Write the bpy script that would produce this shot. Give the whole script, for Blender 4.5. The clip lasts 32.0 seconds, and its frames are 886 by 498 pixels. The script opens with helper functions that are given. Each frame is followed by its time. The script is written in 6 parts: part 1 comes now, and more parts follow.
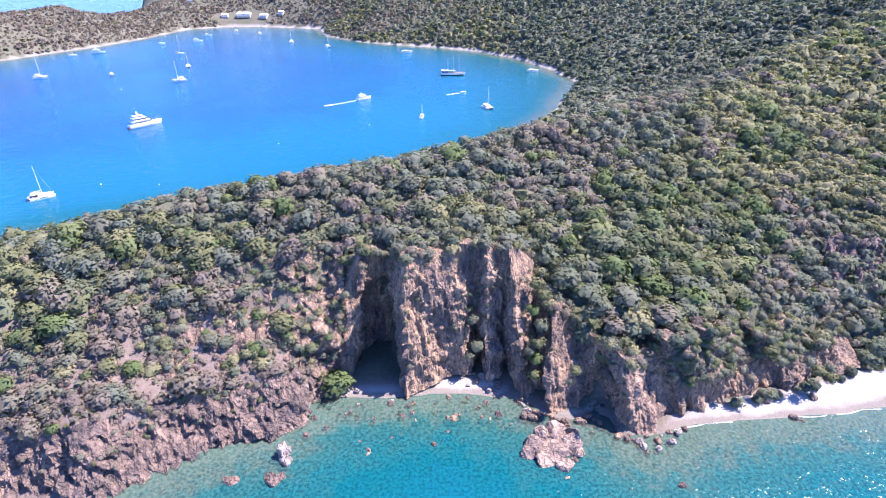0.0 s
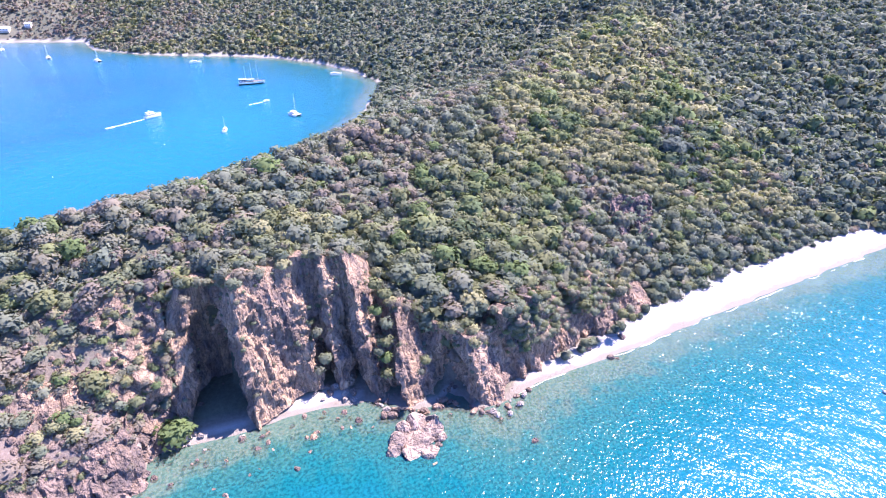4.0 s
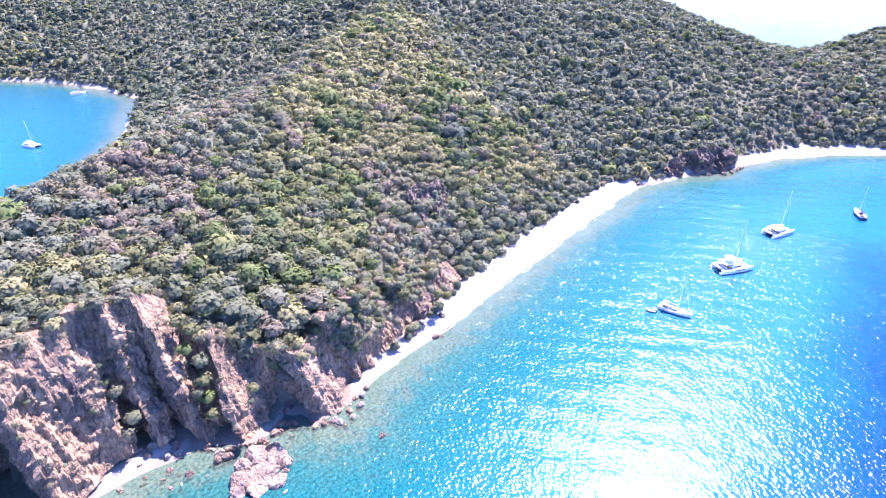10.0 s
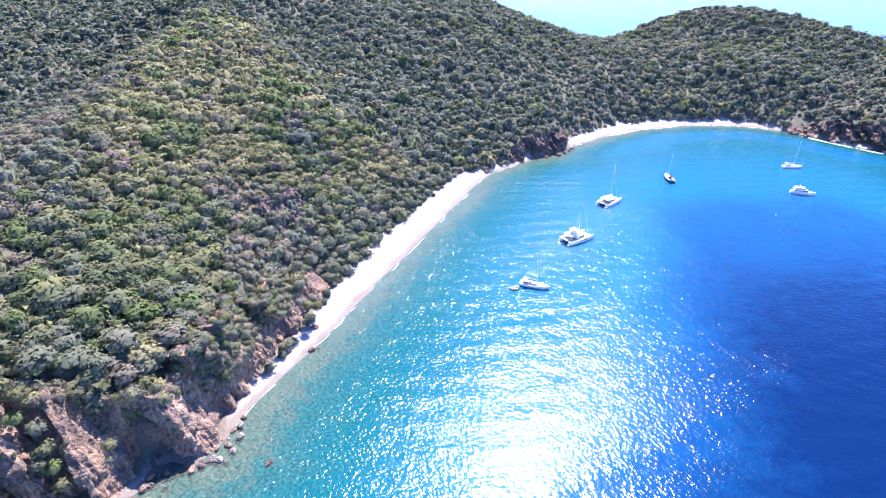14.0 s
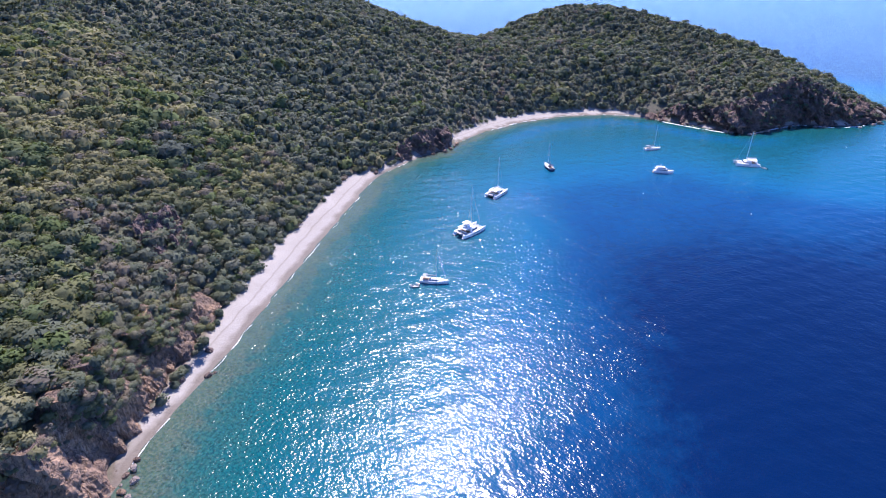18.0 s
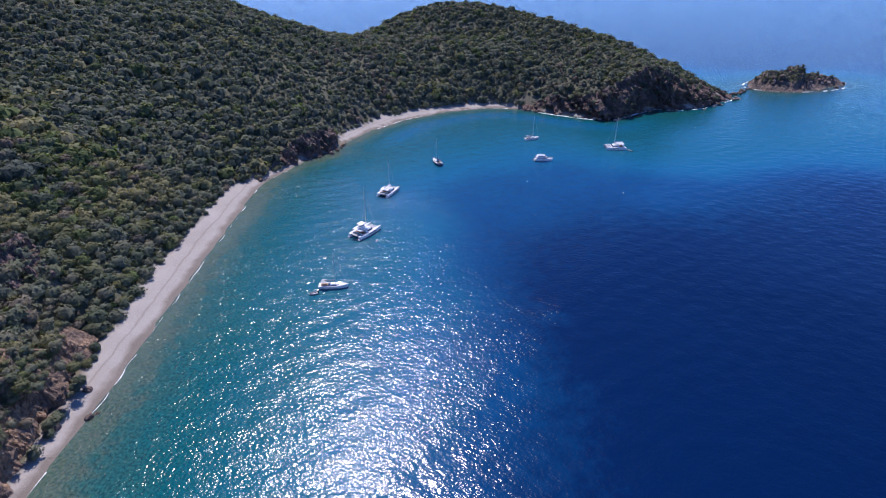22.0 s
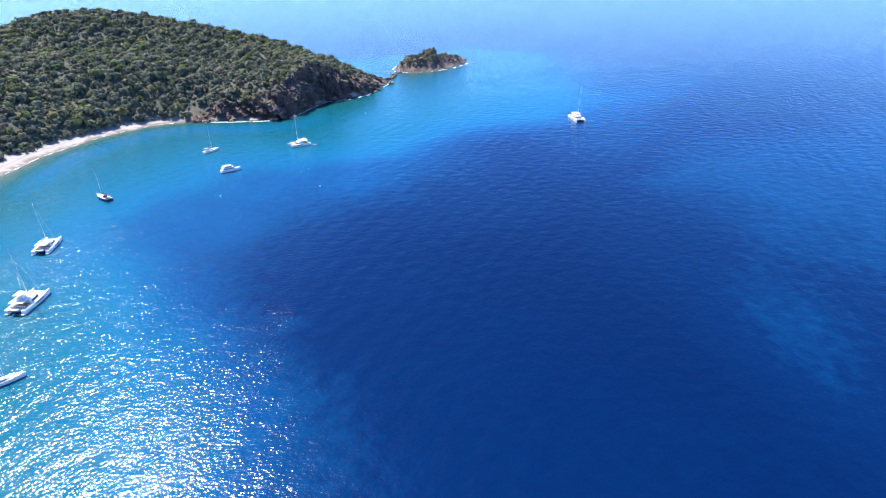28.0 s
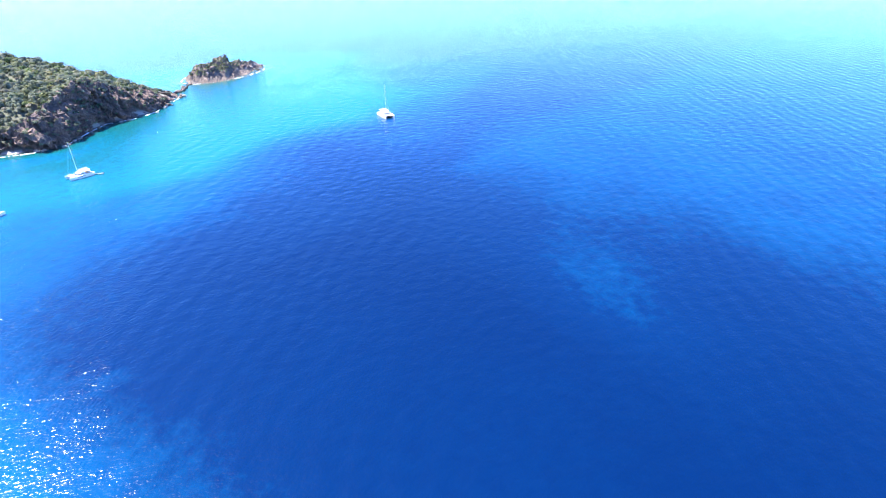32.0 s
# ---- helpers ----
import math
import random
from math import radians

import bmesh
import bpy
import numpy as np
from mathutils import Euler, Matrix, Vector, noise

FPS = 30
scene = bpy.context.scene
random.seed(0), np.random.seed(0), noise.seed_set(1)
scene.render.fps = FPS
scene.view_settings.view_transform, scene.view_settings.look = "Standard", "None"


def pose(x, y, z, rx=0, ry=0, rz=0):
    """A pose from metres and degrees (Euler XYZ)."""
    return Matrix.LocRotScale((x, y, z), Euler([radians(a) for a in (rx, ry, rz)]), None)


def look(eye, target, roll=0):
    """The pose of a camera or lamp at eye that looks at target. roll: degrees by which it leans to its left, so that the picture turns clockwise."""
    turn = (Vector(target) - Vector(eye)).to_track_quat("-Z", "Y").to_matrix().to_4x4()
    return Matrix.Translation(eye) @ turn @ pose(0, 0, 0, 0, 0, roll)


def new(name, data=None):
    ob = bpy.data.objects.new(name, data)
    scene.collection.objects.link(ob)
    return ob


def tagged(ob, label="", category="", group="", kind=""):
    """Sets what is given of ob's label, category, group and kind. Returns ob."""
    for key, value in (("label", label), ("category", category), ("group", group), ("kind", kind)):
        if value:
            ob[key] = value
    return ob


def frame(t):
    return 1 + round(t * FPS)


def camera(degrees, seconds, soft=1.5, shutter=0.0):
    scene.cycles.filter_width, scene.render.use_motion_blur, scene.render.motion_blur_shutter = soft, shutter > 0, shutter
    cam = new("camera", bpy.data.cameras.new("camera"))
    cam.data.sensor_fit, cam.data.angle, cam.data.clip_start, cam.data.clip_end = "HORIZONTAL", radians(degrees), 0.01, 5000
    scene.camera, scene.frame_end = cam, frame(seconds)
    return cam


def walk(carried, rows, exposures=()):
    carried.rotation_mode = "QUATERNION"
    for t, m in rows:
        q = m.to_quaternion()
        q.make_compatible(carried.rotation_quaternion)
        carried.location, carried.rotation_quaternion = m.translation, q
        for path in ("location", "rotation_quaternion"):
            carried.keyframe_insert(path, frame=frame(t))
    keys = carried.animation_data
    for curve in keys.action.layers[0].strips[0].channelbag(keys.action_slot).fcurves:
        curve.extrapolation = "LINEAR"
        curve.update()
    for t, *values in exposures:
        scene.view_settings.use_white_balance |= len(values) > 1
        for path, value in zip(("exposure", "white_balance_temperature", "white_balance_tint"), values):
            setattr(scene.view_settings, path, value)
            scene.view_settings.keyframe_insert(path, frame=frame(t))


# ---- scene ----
# ---- camera: a drone hovering at one spot and panning to its right ----
EYE = 120.0
LENS = 79.2
cam = camera(LENS, 32.0, soft=1.1)
PATH = [
    (0.0, pose(0, 0, EYE, 90, 0, 0.00) @ pose(0, 0, 0, -28.63) @ pose(0, 0, 0, 0, 0, 0.05)),
    (0.5, pose(0, 0, EYE, 90, 0, -1.80) @ pose(0, 0, 0, -28.62) @ pose(0, 0, 0, 0, 0, 0.05)),
    (1.0, pose(0, 0, EYE, 90, 0, -2.98) @ pose(0, 0, 0, -28.60) @ pose(0, 0, 0, 0, 0, 0.08)),
    (1.5, pose(0, 0, EYE, 90, 0, -4.58) @ pose(0, 0, 0, -28.56) @ pose(0, 0, 0, 0, 0, 0.14)),
    (2.0, pose(0, 0, EYE, 90, 0, -8.18) @ pose(0, 0, 0, -28.49) @ pose(0, 0, 0, 0, 0, 0.16)),
    (2.5, pose(0, 0, EYE, 90, 0, -11.50) @ pose(0, 0, 0, -28.43) @ pose(0, 0, 0, 0, 0, 0.15)),
    (3.0, pose(0, 0, EYE, 90, 0, -15.21) @ pose(0, 0, 0, -28.39) @ pose(0, 0, 0, 0, 0, 0.15)),
    (3.5, pose(0, 0, EYE, 90, 0, -18.20) @ pose(0, 0, 0, -28.35) @ pose(0, 0, 0, 0, 0, 0.17)),
    (5.5, pose(0, 0, EYE, 90, 0, -23.33) @ pose(0, 0, 0, -28.32) @ pose(0, 0, 0, 0, 0, 0.11)),
    (6.0, pose(0, 0, EYE, 90, 0, -24.68) @ pose(0, 0, 0, -28.31) @ pose(0, 0, 0, 0, 0, 0.06)),
    (6.5, pose(0, 0, EYE, 90, 0, -27.30) @ pose(0, 0, 0, -28.29) @ pose(0, 0, 0, 0, 0, 0.03)),
    (7.0, pose(0, 0, EYE, 90, 0, -29.95) @ pose(0, 0, 0, -28.27) @ pose(0, 0, 0, 0, 0, -0.03)),
    (7.5, pose(0, 0, EYE, 90, 0, -32.94) @ pose(0, 0, 0, -28.26) @ pose(0, 0, 0, 0, 0, -0.08)),
    (8.0, pose(0, 0, EYE, 90, 0, -35.52) @ pose(0, 0, 0, -28.26) @ pose(0, 0, 0, 0, 0, -0.14)),
    (8.5, pose(0, 0, EYE, 90, 0, -37.63) @ pose(0, 0, 0, -28.29) @ pose(0, 0, 0, 0, 0, -0.14)),
    (9.0, pose(0, 0, EYE, 90, 0, -39.53) @ pose(0, 0, 0, -28.30) @ pose(0, 0, 0, 0, 0, -0.10)),
    (9.5, pose(0, 0, EYE, 90, 0, -41.32) @ pose(0, 0, 0, -28.31) @ pose(0, 0, 0, 0, 0, -0.10)),
    (10.0, pose(0, 0, EYE, 90, 0, -42.97) @ pose(0, 0, 0, -28.32) @ pose(0, 0, 0, 0, 0, -0.08)),
    (10.5, pose(0, 0, EYE, 90, 0, -45.06) @ pose(0, 0, 0, -28.32) @ pose(0, 0, 0, 0, 0, -0.05)),
    (11.0, pose(0, 0, EYE, 90, 0, -47.02) @ pose(0, 0, 0, -28.31) @ pose(0, 0, 0, 0, 0, -0.01)),
    (11.5, pose(0, 0, EYE, 90, 0, -48.97) @ pose(0, 0, 0, -28.31) @ pose(0, 0, 0, 0, 0, -0.06)),
    (12.0, pose(0, 0, EYE, 90, 0, -50.63) @ pose(0, 0, 0, -28.31) @ pose(0, 0, 0, 0, 0, -0.20)),
    (12.5, pose(0, 0, EYE, 90, 0, -51.96) @ pose(0, 0, 0, -28.30) @ pose(0, 0, 0, 0, 0, -0.27)),
    (13.0, pose(0, 0, EYE, 90, 0, -53.78) @ pose(0, 0, 0, -28.30) @ pose(0, 0, 0, 0, 0, -0.28)),
    (13.5, pose(0, 0, EYE, 90, 0, -56.27) @ pose(0, 0, 0, -28.31) @ pose(0, 0, 0, 0, 0, -0.30)),
    (14.0, pose(0, 0, EYE, 90, 0, -59.28) @ pose(0, 0, 0, -28.32) @ pose(0, 0, 0, 0, 0, -0.34)),
    (14.5, pose(0, 0, EYE, 90, 0, -62.34) @ pose(0, 0, 0, -28.33) @ pose(0, 0, 0, 0, 0, -0.31)),
    (16.5, pose(0, 0, EYE, 90, 0, -67.08) @ pose(0, 0, 0, -28.35) @ pose(0, 0, 0, 0, 0, -0.22)),
    (17.0, pose(0, 0, EYE, 90, 0, -68.40) @ pose(0, 0, 0, -28.36) @ pose(0, 0, 0, 0, 0, -0.16)),
    (17.5, pose(0, 0, EYE, 90, 0, -69.99) @ pose(0, 0, 0, -28.35) @ pose(0, 0, 0, 0, 0, -0.10)),
    (18.0, pose(0, 0, EYE, 90, 0, -71.74) @ pose(0, 0, 0, -28.34) @ pose(0, 0, 0, 0, 0, -0.05)),
    (18.5, pose(0, 0, EYE, 90, 0, -73.29) @ pose(0, 0, 0, -28.36) @ pose(0, 0, 0, 0, 0, -0.01)),
    (19.0, pose(0, 0, EYE, 90, 0, -73.85) @ pose(0, 0, 0, -28.37) @ pose(0, 0, 0, 0, 0, 0.04)),
    (19.5, pose(0, 0, EYE, 90, 0, -74.66) @ pose(0, 0, 0, -28.38) @ pose(0, 0, 0, 0, 0, 0.15)),
    (20.0, pose(0, 0, EYE, 90, 0, -76.31) @ pose(0, 0, 0, -28.42) @ pose(0, 0, 0, 0, 0, 0.19)),
    (20.5, pose(0, 0, EYE, 90, 0, -77.90) @ pose(0, 0, 0, -28.45) @ pose(0, 0, 0, 0, 0, 0.24)),
    (21.0, pose(0, 0, EYE, 90, 0, -79.94) @ pose(0, 0, 0, -28.45) @ pose(0, 0, 0, 0, 0, 0.30)),
    (21.5, pose(0, 0, EYE, 90, 0, -82.12) @ pose(0, 0, 0, -28.47) @ pose(0, 0, 0, 0, 0, 0.33)),
    (22.0, pose(0, 0, EYE, 90, 0, -84.18) @ pose(0, 0, 0, -28.47) @ pose(0, 0, 0, 0, 0, 0.35)),
    (22.5, pose(0, 0, EYE, 90, 0, -85.76) @ pose(0, 0, 0, -28.45) @ pose(0, 0, 0, 0, 0, 0.42)),
    (23.0, pose(0, 0, EYE, 90, 0, -87.49) @ pose(0, 0, 0, -28.44) @ pose(0, 0, 0, 0, 0, 0.48)),
    (23.5, pose(0, 0, EYE, 90, 0, -89.52) @ pose(0, 0, 0, -28.46) @ pose(0, 0, 0, 0, 0, 0.45)),
    (24.0, pose(0, 0, EYE, 90, 0, -92.00) @ pose(0, 0, 0, -28.47) @ pose(0, 0, 0, 0, 0, 0.42)),
    (24.5, pose(0, 0, EYE, 90, 0, -95.44) @ pose(0, 0, 0, -28.46) @ pose(0, 0, 0, 0, 0, 0.36)),
    (25.0, pose(0, 0, EYE, 90, 0, -99.65) @ pose(0, 0, 0, -28.44) @ pose(0, 0, 0, 0, 0, 0.38)),
    (25.5, pose(0, 0, EYE, 90, 0, -104.04) @ pose(0, 0, 0, -28.44) @ pose(0, 0, 0, 0, 0, 0.34)),
    (27.5, pose(0, 0, EYE, 90, 0, -115.45) @ pose(0, 0, 0, -28.47) @ pose(0, 0, 0, 0, 0, -0.02)),
    (28.0, pose(0, 0, EYE, 90, 0, -117.83) @ pose(0, 0, 0, -28.46) @ pose(0, 0, 0, 0, 0, -0.05)),
    (28.5, pose(0, 0, EYE, 90, 0, -119.93) @ pose(0, 0, 0, -28.46) @ pose(0, 0, 0, 0, 0, -0.07)),
    (29.0, pose(0, 0, EYE, 90, 0, -122.29) @ pose(0, 0, 0, -28.45) @ pose(0, 0, 0, 0, 0, -0.14)),
    (29.5, pose(0, 0, EYE, 90, 0, -125.54) @ pose(0, 0, 0, -28.42) @ pose(0, 0, 0, 0, 0, -0.19)),
    (30.0, pose(0, 0, EYE, 90, 0, -128.96) @ pose(0, 0, 0, -28.45) @ pose(0, 0, 0, 0, 0, -0.56)),
    (30.5, pose(0, 0, EYE, 90, 0, -132.85) @ pose(0, 0, 0, -28.46) @ pose(0, 0, 0, 0, 0, -0.61)),
    (31.0, pose(0, 0, EYE, 90, 0, -136.32) @ pose(0, 0, 0, -28.44) @ pose(0, 0, 0, 0, 0, -0.48)),
    (31.5, pose(0, 0, EYE, 90, 0, -137.73) @ pose(0, 0, 0, -28.49) @ pose(0, 0, 0, 0, 0, -0.54)),
    (32.0, pose(0, 0, EYE, 90, 0, -137.91) @ pose(0, 0, 0, -28.52) @ pose(0, 0, 0, 0, 0, -0.57)),
]
EXPOSURES = [(0.0, 1.62, 6150, 27), (3.5, 1.92, 6150, 30), (6.0, 2.12, 6200, 33), (9.0, 2.26, 6250, 35), (12.5, 2.18, 6200, 34), (14.0, 1.80, 6150, 26), (16.5, 1.04, 6150, 25),
             (19.0, 0.64, 6150, 24), (22.0, 0.09, 6150, 22), (25.5, -0.03, 6150, 20), (27.5, 0.92, 6350, 12), (29.0, 1.48, 6350, 11), (30.5, 1.93, 6350, 11), (32.0, 2.15, 6350, 11)]
walk(cam, PATH, EXPOSURES)

# ---- world and sun ----
SUN_AZIMUTH, SUN_HEIGHT = radians(70), radians(56)
SUN_WAY = Vector((math.sin(SUN_AZIMUTH) * math.cos(SUN_HEIGHT), math.cos(SUN_AZIMUTH) * math.cos(SUN_HEIGHT), math.sin(SUN_HEIGHT)))
world = bpy.data.worlds.new("sky")
scene.world = world
world.use_nodes = True
sky = world.node_tree.nodes.new("ShaderNodeTexSky")
sky.sky_type, sky.sun_disc, sky.sun_elevation, sky.sun_rotation = "NISHITA", False, SUN_HEIGHT, SUN_AZIMUTH
sky.air_density, sky.dust_density, sky.ozone_density, sky.altitude = 1.0, 0.0, 5.0, 1500
clear_air = world.node_tree.nodes.new("ShaderNodeMix")
clear_air.data_type, clear_air.blend_type = "RGBA", "MULTIPLY"
clear_air.inputs[0].default_value, clear_air.inputs[7].default_value = 1.0, (0.52, 0.83, 1.32, 1)
world.node_tree.links.new(sky.outputs["Color"], clear_air.inputs[6])
world.node_tree.links.new(clear_air.outputs[2], world.node_tree.nodes["Background"].inputs["Color"])
world.node_tree.nodes["Background"].inputs["Strength"].default_value = 0.105
sun = new("sun", bpy.data.lights.new("sun", "SUN"))
sun.data.energy, sun.data.angle, sun.data.color = 4.6, radians(0.53), (1.0, 0.945, 0.875)
sun.matrix_world = look(SUN_WAY * 1000, (0, 0, 0))


# ---- materials ----
def shader(name):
    m = bpy.data.materials.new(name)
    m.use_nodes = True
    m.node_tree.nodes.clear()
    nodes, links = m.node_tree.nodes, m.node_tree.links

    def add(kind, out=0, **inputs):
        """A node with its inputs set or linked; settings start with an underscore."""
        n = nodes.new("ShaderNode" + kind)
        for key, value in inputs.items():
            if key == "_operation":
                n.operation = value
            elif key == "_feature":
                n.feature = value
            elif key == "_attribute_name":
                n.attribute_name = value
            else:
                slot = n.inputs[int(key[1:])] if key[0] == "i" and key[1:].isdigit() else n.inputs[key.replace("_", " ")]
                if isinstance(value, bpy.types.NodeSocket):
                    links.new(value, slot)
                else:
                    slot.default_value = value
        return n.outputs[out]

    def ramp(fac, *stops):
        n = nodes.new("ShaderNodeValToRGB")
        links.new(fac, n.inputs[0])
        while len(n.color_ramp.elements) < len(stops):
            n.color_ramp.elements.new(0.5)
        for e, (p, c) in zip(n.color_ramp.elements, stops):
            e.position, e.color = p, (*c, 1) if len(c) == 3 else c
        return n.outputs[0]

    def mix(fac, a, b, kind="MIX"):
        n = nodes.new("ShaderNodeMix")
        n.data_type, n.blend_type = "RGBA", kind
        for slot, value in ((n.inputs[0], fac), (n.inputs[6], a), (n.inputs[7], b)):
            if isinstance(value, bpy.types.NodeSocket):
                links.new(value, slot)
            else:
                slot.default_value = value if isinstance(value, float) else (*value, 1)
        return n.outputs[2]

    def finish(surface):
        links.new(surface, nodes.new("ShaderNodeOutputMaterial").inputs["Surface"])
        return m

    return add, ramp, mix, finish


def plain(name, colour, rough=0.6, metal=0.0, grain=0.12, size=3.0):
    """A surface with slight stains and grain."""
    add, ramp, mix, finish = shader(name)
    where = add("NewGeometry")
    stain = add("TexNoise", Vector=where, Scale=size, Detail=5.0)
    dark, light = [c * (1 - grain) for c in colour], [min(1, c * (1 + grain)) for c in colour]
    base = ramp(stain, (0.3, dark), (0.7, light))
    return finish(add("BsdfPrincipled", Base_Color=base, Roughness=rough, Metallic=metal))


def foliage_material():
    """Leaves: the tone of each plant, two tones carrying distance haze, broken up leaf by leaf, a little light passing
    through.
    """
    add, ramp, mix, finish = shader("foliage")
    tone = add("Attribute", 2, _attribute_name="tone")
    # stops 0.45 and 1.0 have the far hills' haze put into their grey-blue
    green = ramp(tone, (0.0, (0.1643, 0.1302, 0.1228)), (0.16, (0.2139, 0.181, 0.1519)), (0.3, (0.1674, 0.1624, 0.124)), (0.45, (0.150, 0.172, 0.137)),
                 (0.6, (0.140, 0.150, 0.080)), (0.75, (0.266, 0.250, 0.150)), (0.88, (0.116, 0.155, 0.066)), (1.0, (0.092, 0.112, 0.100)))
    leaf = add("NewGeometry", 8)
    varied = mix(add("MapRange", Value=leaf, i3=0.0, i4=0.45), green, mix(1.0, green, (1.30, 1.28, 1.2), "MULTIPLY"))
    grain = add("TexNoise", Vector=add("NewGeometry"), Scale=2.2, Detail=3.0)
    base = mix(1.0, varied, ramp(grain, (0.25, (0.80, 0.82, 0.80)), (0.75, (1.2, 1.18, 1.1))), "MULTIPLY")
    body = add("BsdfPrincipled", Base_Color=base, Roughness=0.75, Specular_IOR_Level=0.1)
    back = add("BsdfTranslucent", Color=mix(1.0, base, (1.0, 1.15, 0.6), "MULTIPLY"))
    return finish(add("MixShader", i0=0.30, i1=body, i2=back))


def ground_material():
    """Dry soil and scree under the scrub, pale sand on the beaches, weedy stone under water."""
    add, ramp, mix, finish = shader("island_ground")
    where = add("NewGeometry")
    wide = add("TexNoise", Vector=where, Scale=0.06, Detail=6.0, Roughness=0.6)
    fine = add("TexNoise", Vector=where, Scale=0.9, Detail=8.0, Roughness=0.65)
    soil = mix(0.5, ramp(wide, (0.3, (0.1302, 0.1023, 0.0837)), (0.5, (0.2046, 0.155, 0.1302)), (0.7, (0.2728, 0.2015, 0.1736))),
               ramp(fine, (0.3, (0.0806, 0.0651, 0.0496)), (0.55, (0.186, 0.1426, 0.1116)), (0.75, (0.2976, 0.2356, 0.1922))))
    scrub = mix(0.5, ramp(wide, (0.3, (0.0806, 0.0868, 0.0527)), (0.7, (0.1364, 0.1364, 0.0868))), ramp(fine, (0.3, (0.0496, 0.0527, 0.031)), (0.7, (0.1612, 0.1612, 0.1023))))
    bare = add("Attribute", 2, _attribute_name="bare")
    land = mix(bare, scrub, soil)
    grit = add("TexNoise", Vector=where, Scale=3.0, Detail=8.0, Roughness=0.7)
    sand = mix(0.5, ramp(wide, (0.35, (0.3348, 0.3038, 0.2666)), (0.65, (0.434, 0.403, 0.3658))), ramp(grit, (0.3, (0.2604, 0.2294, 0.1984)), (0.7, (0.4712, 0.4402, 0.403))))
    height = add("SeparateXYZ", 2, Vector=where)
    damp = mix(add("MapRange", Value=add("Math", _operation="ADD", i0=height, i1=add("Math", _operation="MULTIPLY", i0=add("Math", _operation="SUBTRACT", i0=wide, i1=0.5), i1=1.4)), i1=0.35, i2=0.75),
               mix(1.0, sand, (0.56, 0.52, 0.48), "MULTIPLY"), sand)
    berm = add("Math", _operation="ADD", i0=height, i1=add("Math", _operation="MULTIPLY", i0=add("Math", _operation="SUBTRACT", i0=wide, i1=0.5), i1=0.9))
    wrack = ramp(add("Math", _operation="MULTIPLY", i0=berm, i1=0.3), (0.0, (0, 0, 0)), (0.36, (0, 0, 0)), (0.39, (1, 1, 1)), (0.42, (0, 0, 0)))
    damp = mix(add("Math", _operation="MULTIPLY", i0=wrack, i1=add("MapRange", Value=grit, i1=0.4, i2=0.6)), damp, mix(1.0, damp, (0.52, 0.48, 0.44), "MULTIPLY"))
    shingle = add("TexVoronoi", Vector=where, Scale=0.55)
    bed = mix(ramp(shingle, (0.25, (0.9, 0.9, 0.9)), (0.5, (0.0, 0.0, 0.0))), damp, (0.062, 0.0527, 0.0403))
    under = add("MapRange", Value=height, i1=-1.6, i2=-0.15, i3=0.85, i4=0.0)
    base = mix(add("Attribute", 2, _attribute_name="sand"), land, mix(under, damp, bed))
    relief = add("Bump", Height=add("Math", _operation="ADD", i0=fine, i1=grit), Strength=0.7, Distance=0.35)
    return finish(add("BsdfPrincipled", Base_Color=base, Roughness=0.93, Normal=relief))


def rock_material(name, warm, cool, dark, streak=0.35):
    """Weathered cliff stone: streaked down the face, stained red and grey, with dark cracks."""
    add, ramp, mix, finish = shader(name)
    where = add("NewGeometry")
    drawn = add("Mapping", Vector=where, Scale=(1.0, 1.0, streak))
    wide = add("TexNoise", Vector=drawn, Scale=0.16, Detail=7.0, Roughness=0.68)
    fine = add("TexNoise", Vector=drawn, Scale=1.3, Detail=9.0, Roughness=0.7)
    seam = add("TexNoise", Vector=add("Mapping", Vector=where, Rotation=(0.35, 0.2, 0.4), Scale=(1.0, 1.0, 0.22)), Scale=0.55, Detail=4.0, Roughness=0.55)
    crack = add("Math", _operation="ABSOLUTE", i0=add("Math", _operation="SUBTRACT", i0=seam, i1=0.5))
    base = ramp(wide, (0.36, cool), (0.46, [a * 0.5 + b * 0.5 for a, b in zip(cool, warm)]), (0.54, warm), (0.66, [min(1, c * 1.3) for c in warm]))
    slab = add("TexVoronoi", 1, Vector=add("Mapping", Vector=where, Rotation=(0.5, 0.3, 0.2), Scale=(1.0, 1.0, 0.45)), Scale=0.42, Randomness=1.0)
    base = mix(1.0, base, ramp(add("SeparateColor", Color=slab), (0.1, (0.80, 0.79, 0.81)), (0.9, (1.18, 1.15, 1.10))), "MULTIPLY")
    base = mix(ramp(fine, (0.36, (0.50, 0.50, 0.50)), (0.50, (0, 0, 0))), base, dark)
    base = mix(ramp(fine, (0.62, (0, 0, 0)), (0.85, (0.4, 0.4, 0.4))), base, (0.372, 0.322, 0.291))
    base = mix(ramp(crack, (0.0, (0.60, 0.60, 0.60)), (0.025, (0, 0, 0))), base, dark)
    relief = add("Bump", Height=add("Math", _operation="ADD", i0=fine, i1=ramp(crack, (0.0, (0, 0, 0)), (0.08, (1, 1, 1)))), Strength=0.85, Distance=0.5)
    return finish(add("BsdfPrincipled", Base_Color=base, Roughness=0.9, Normal=relief))


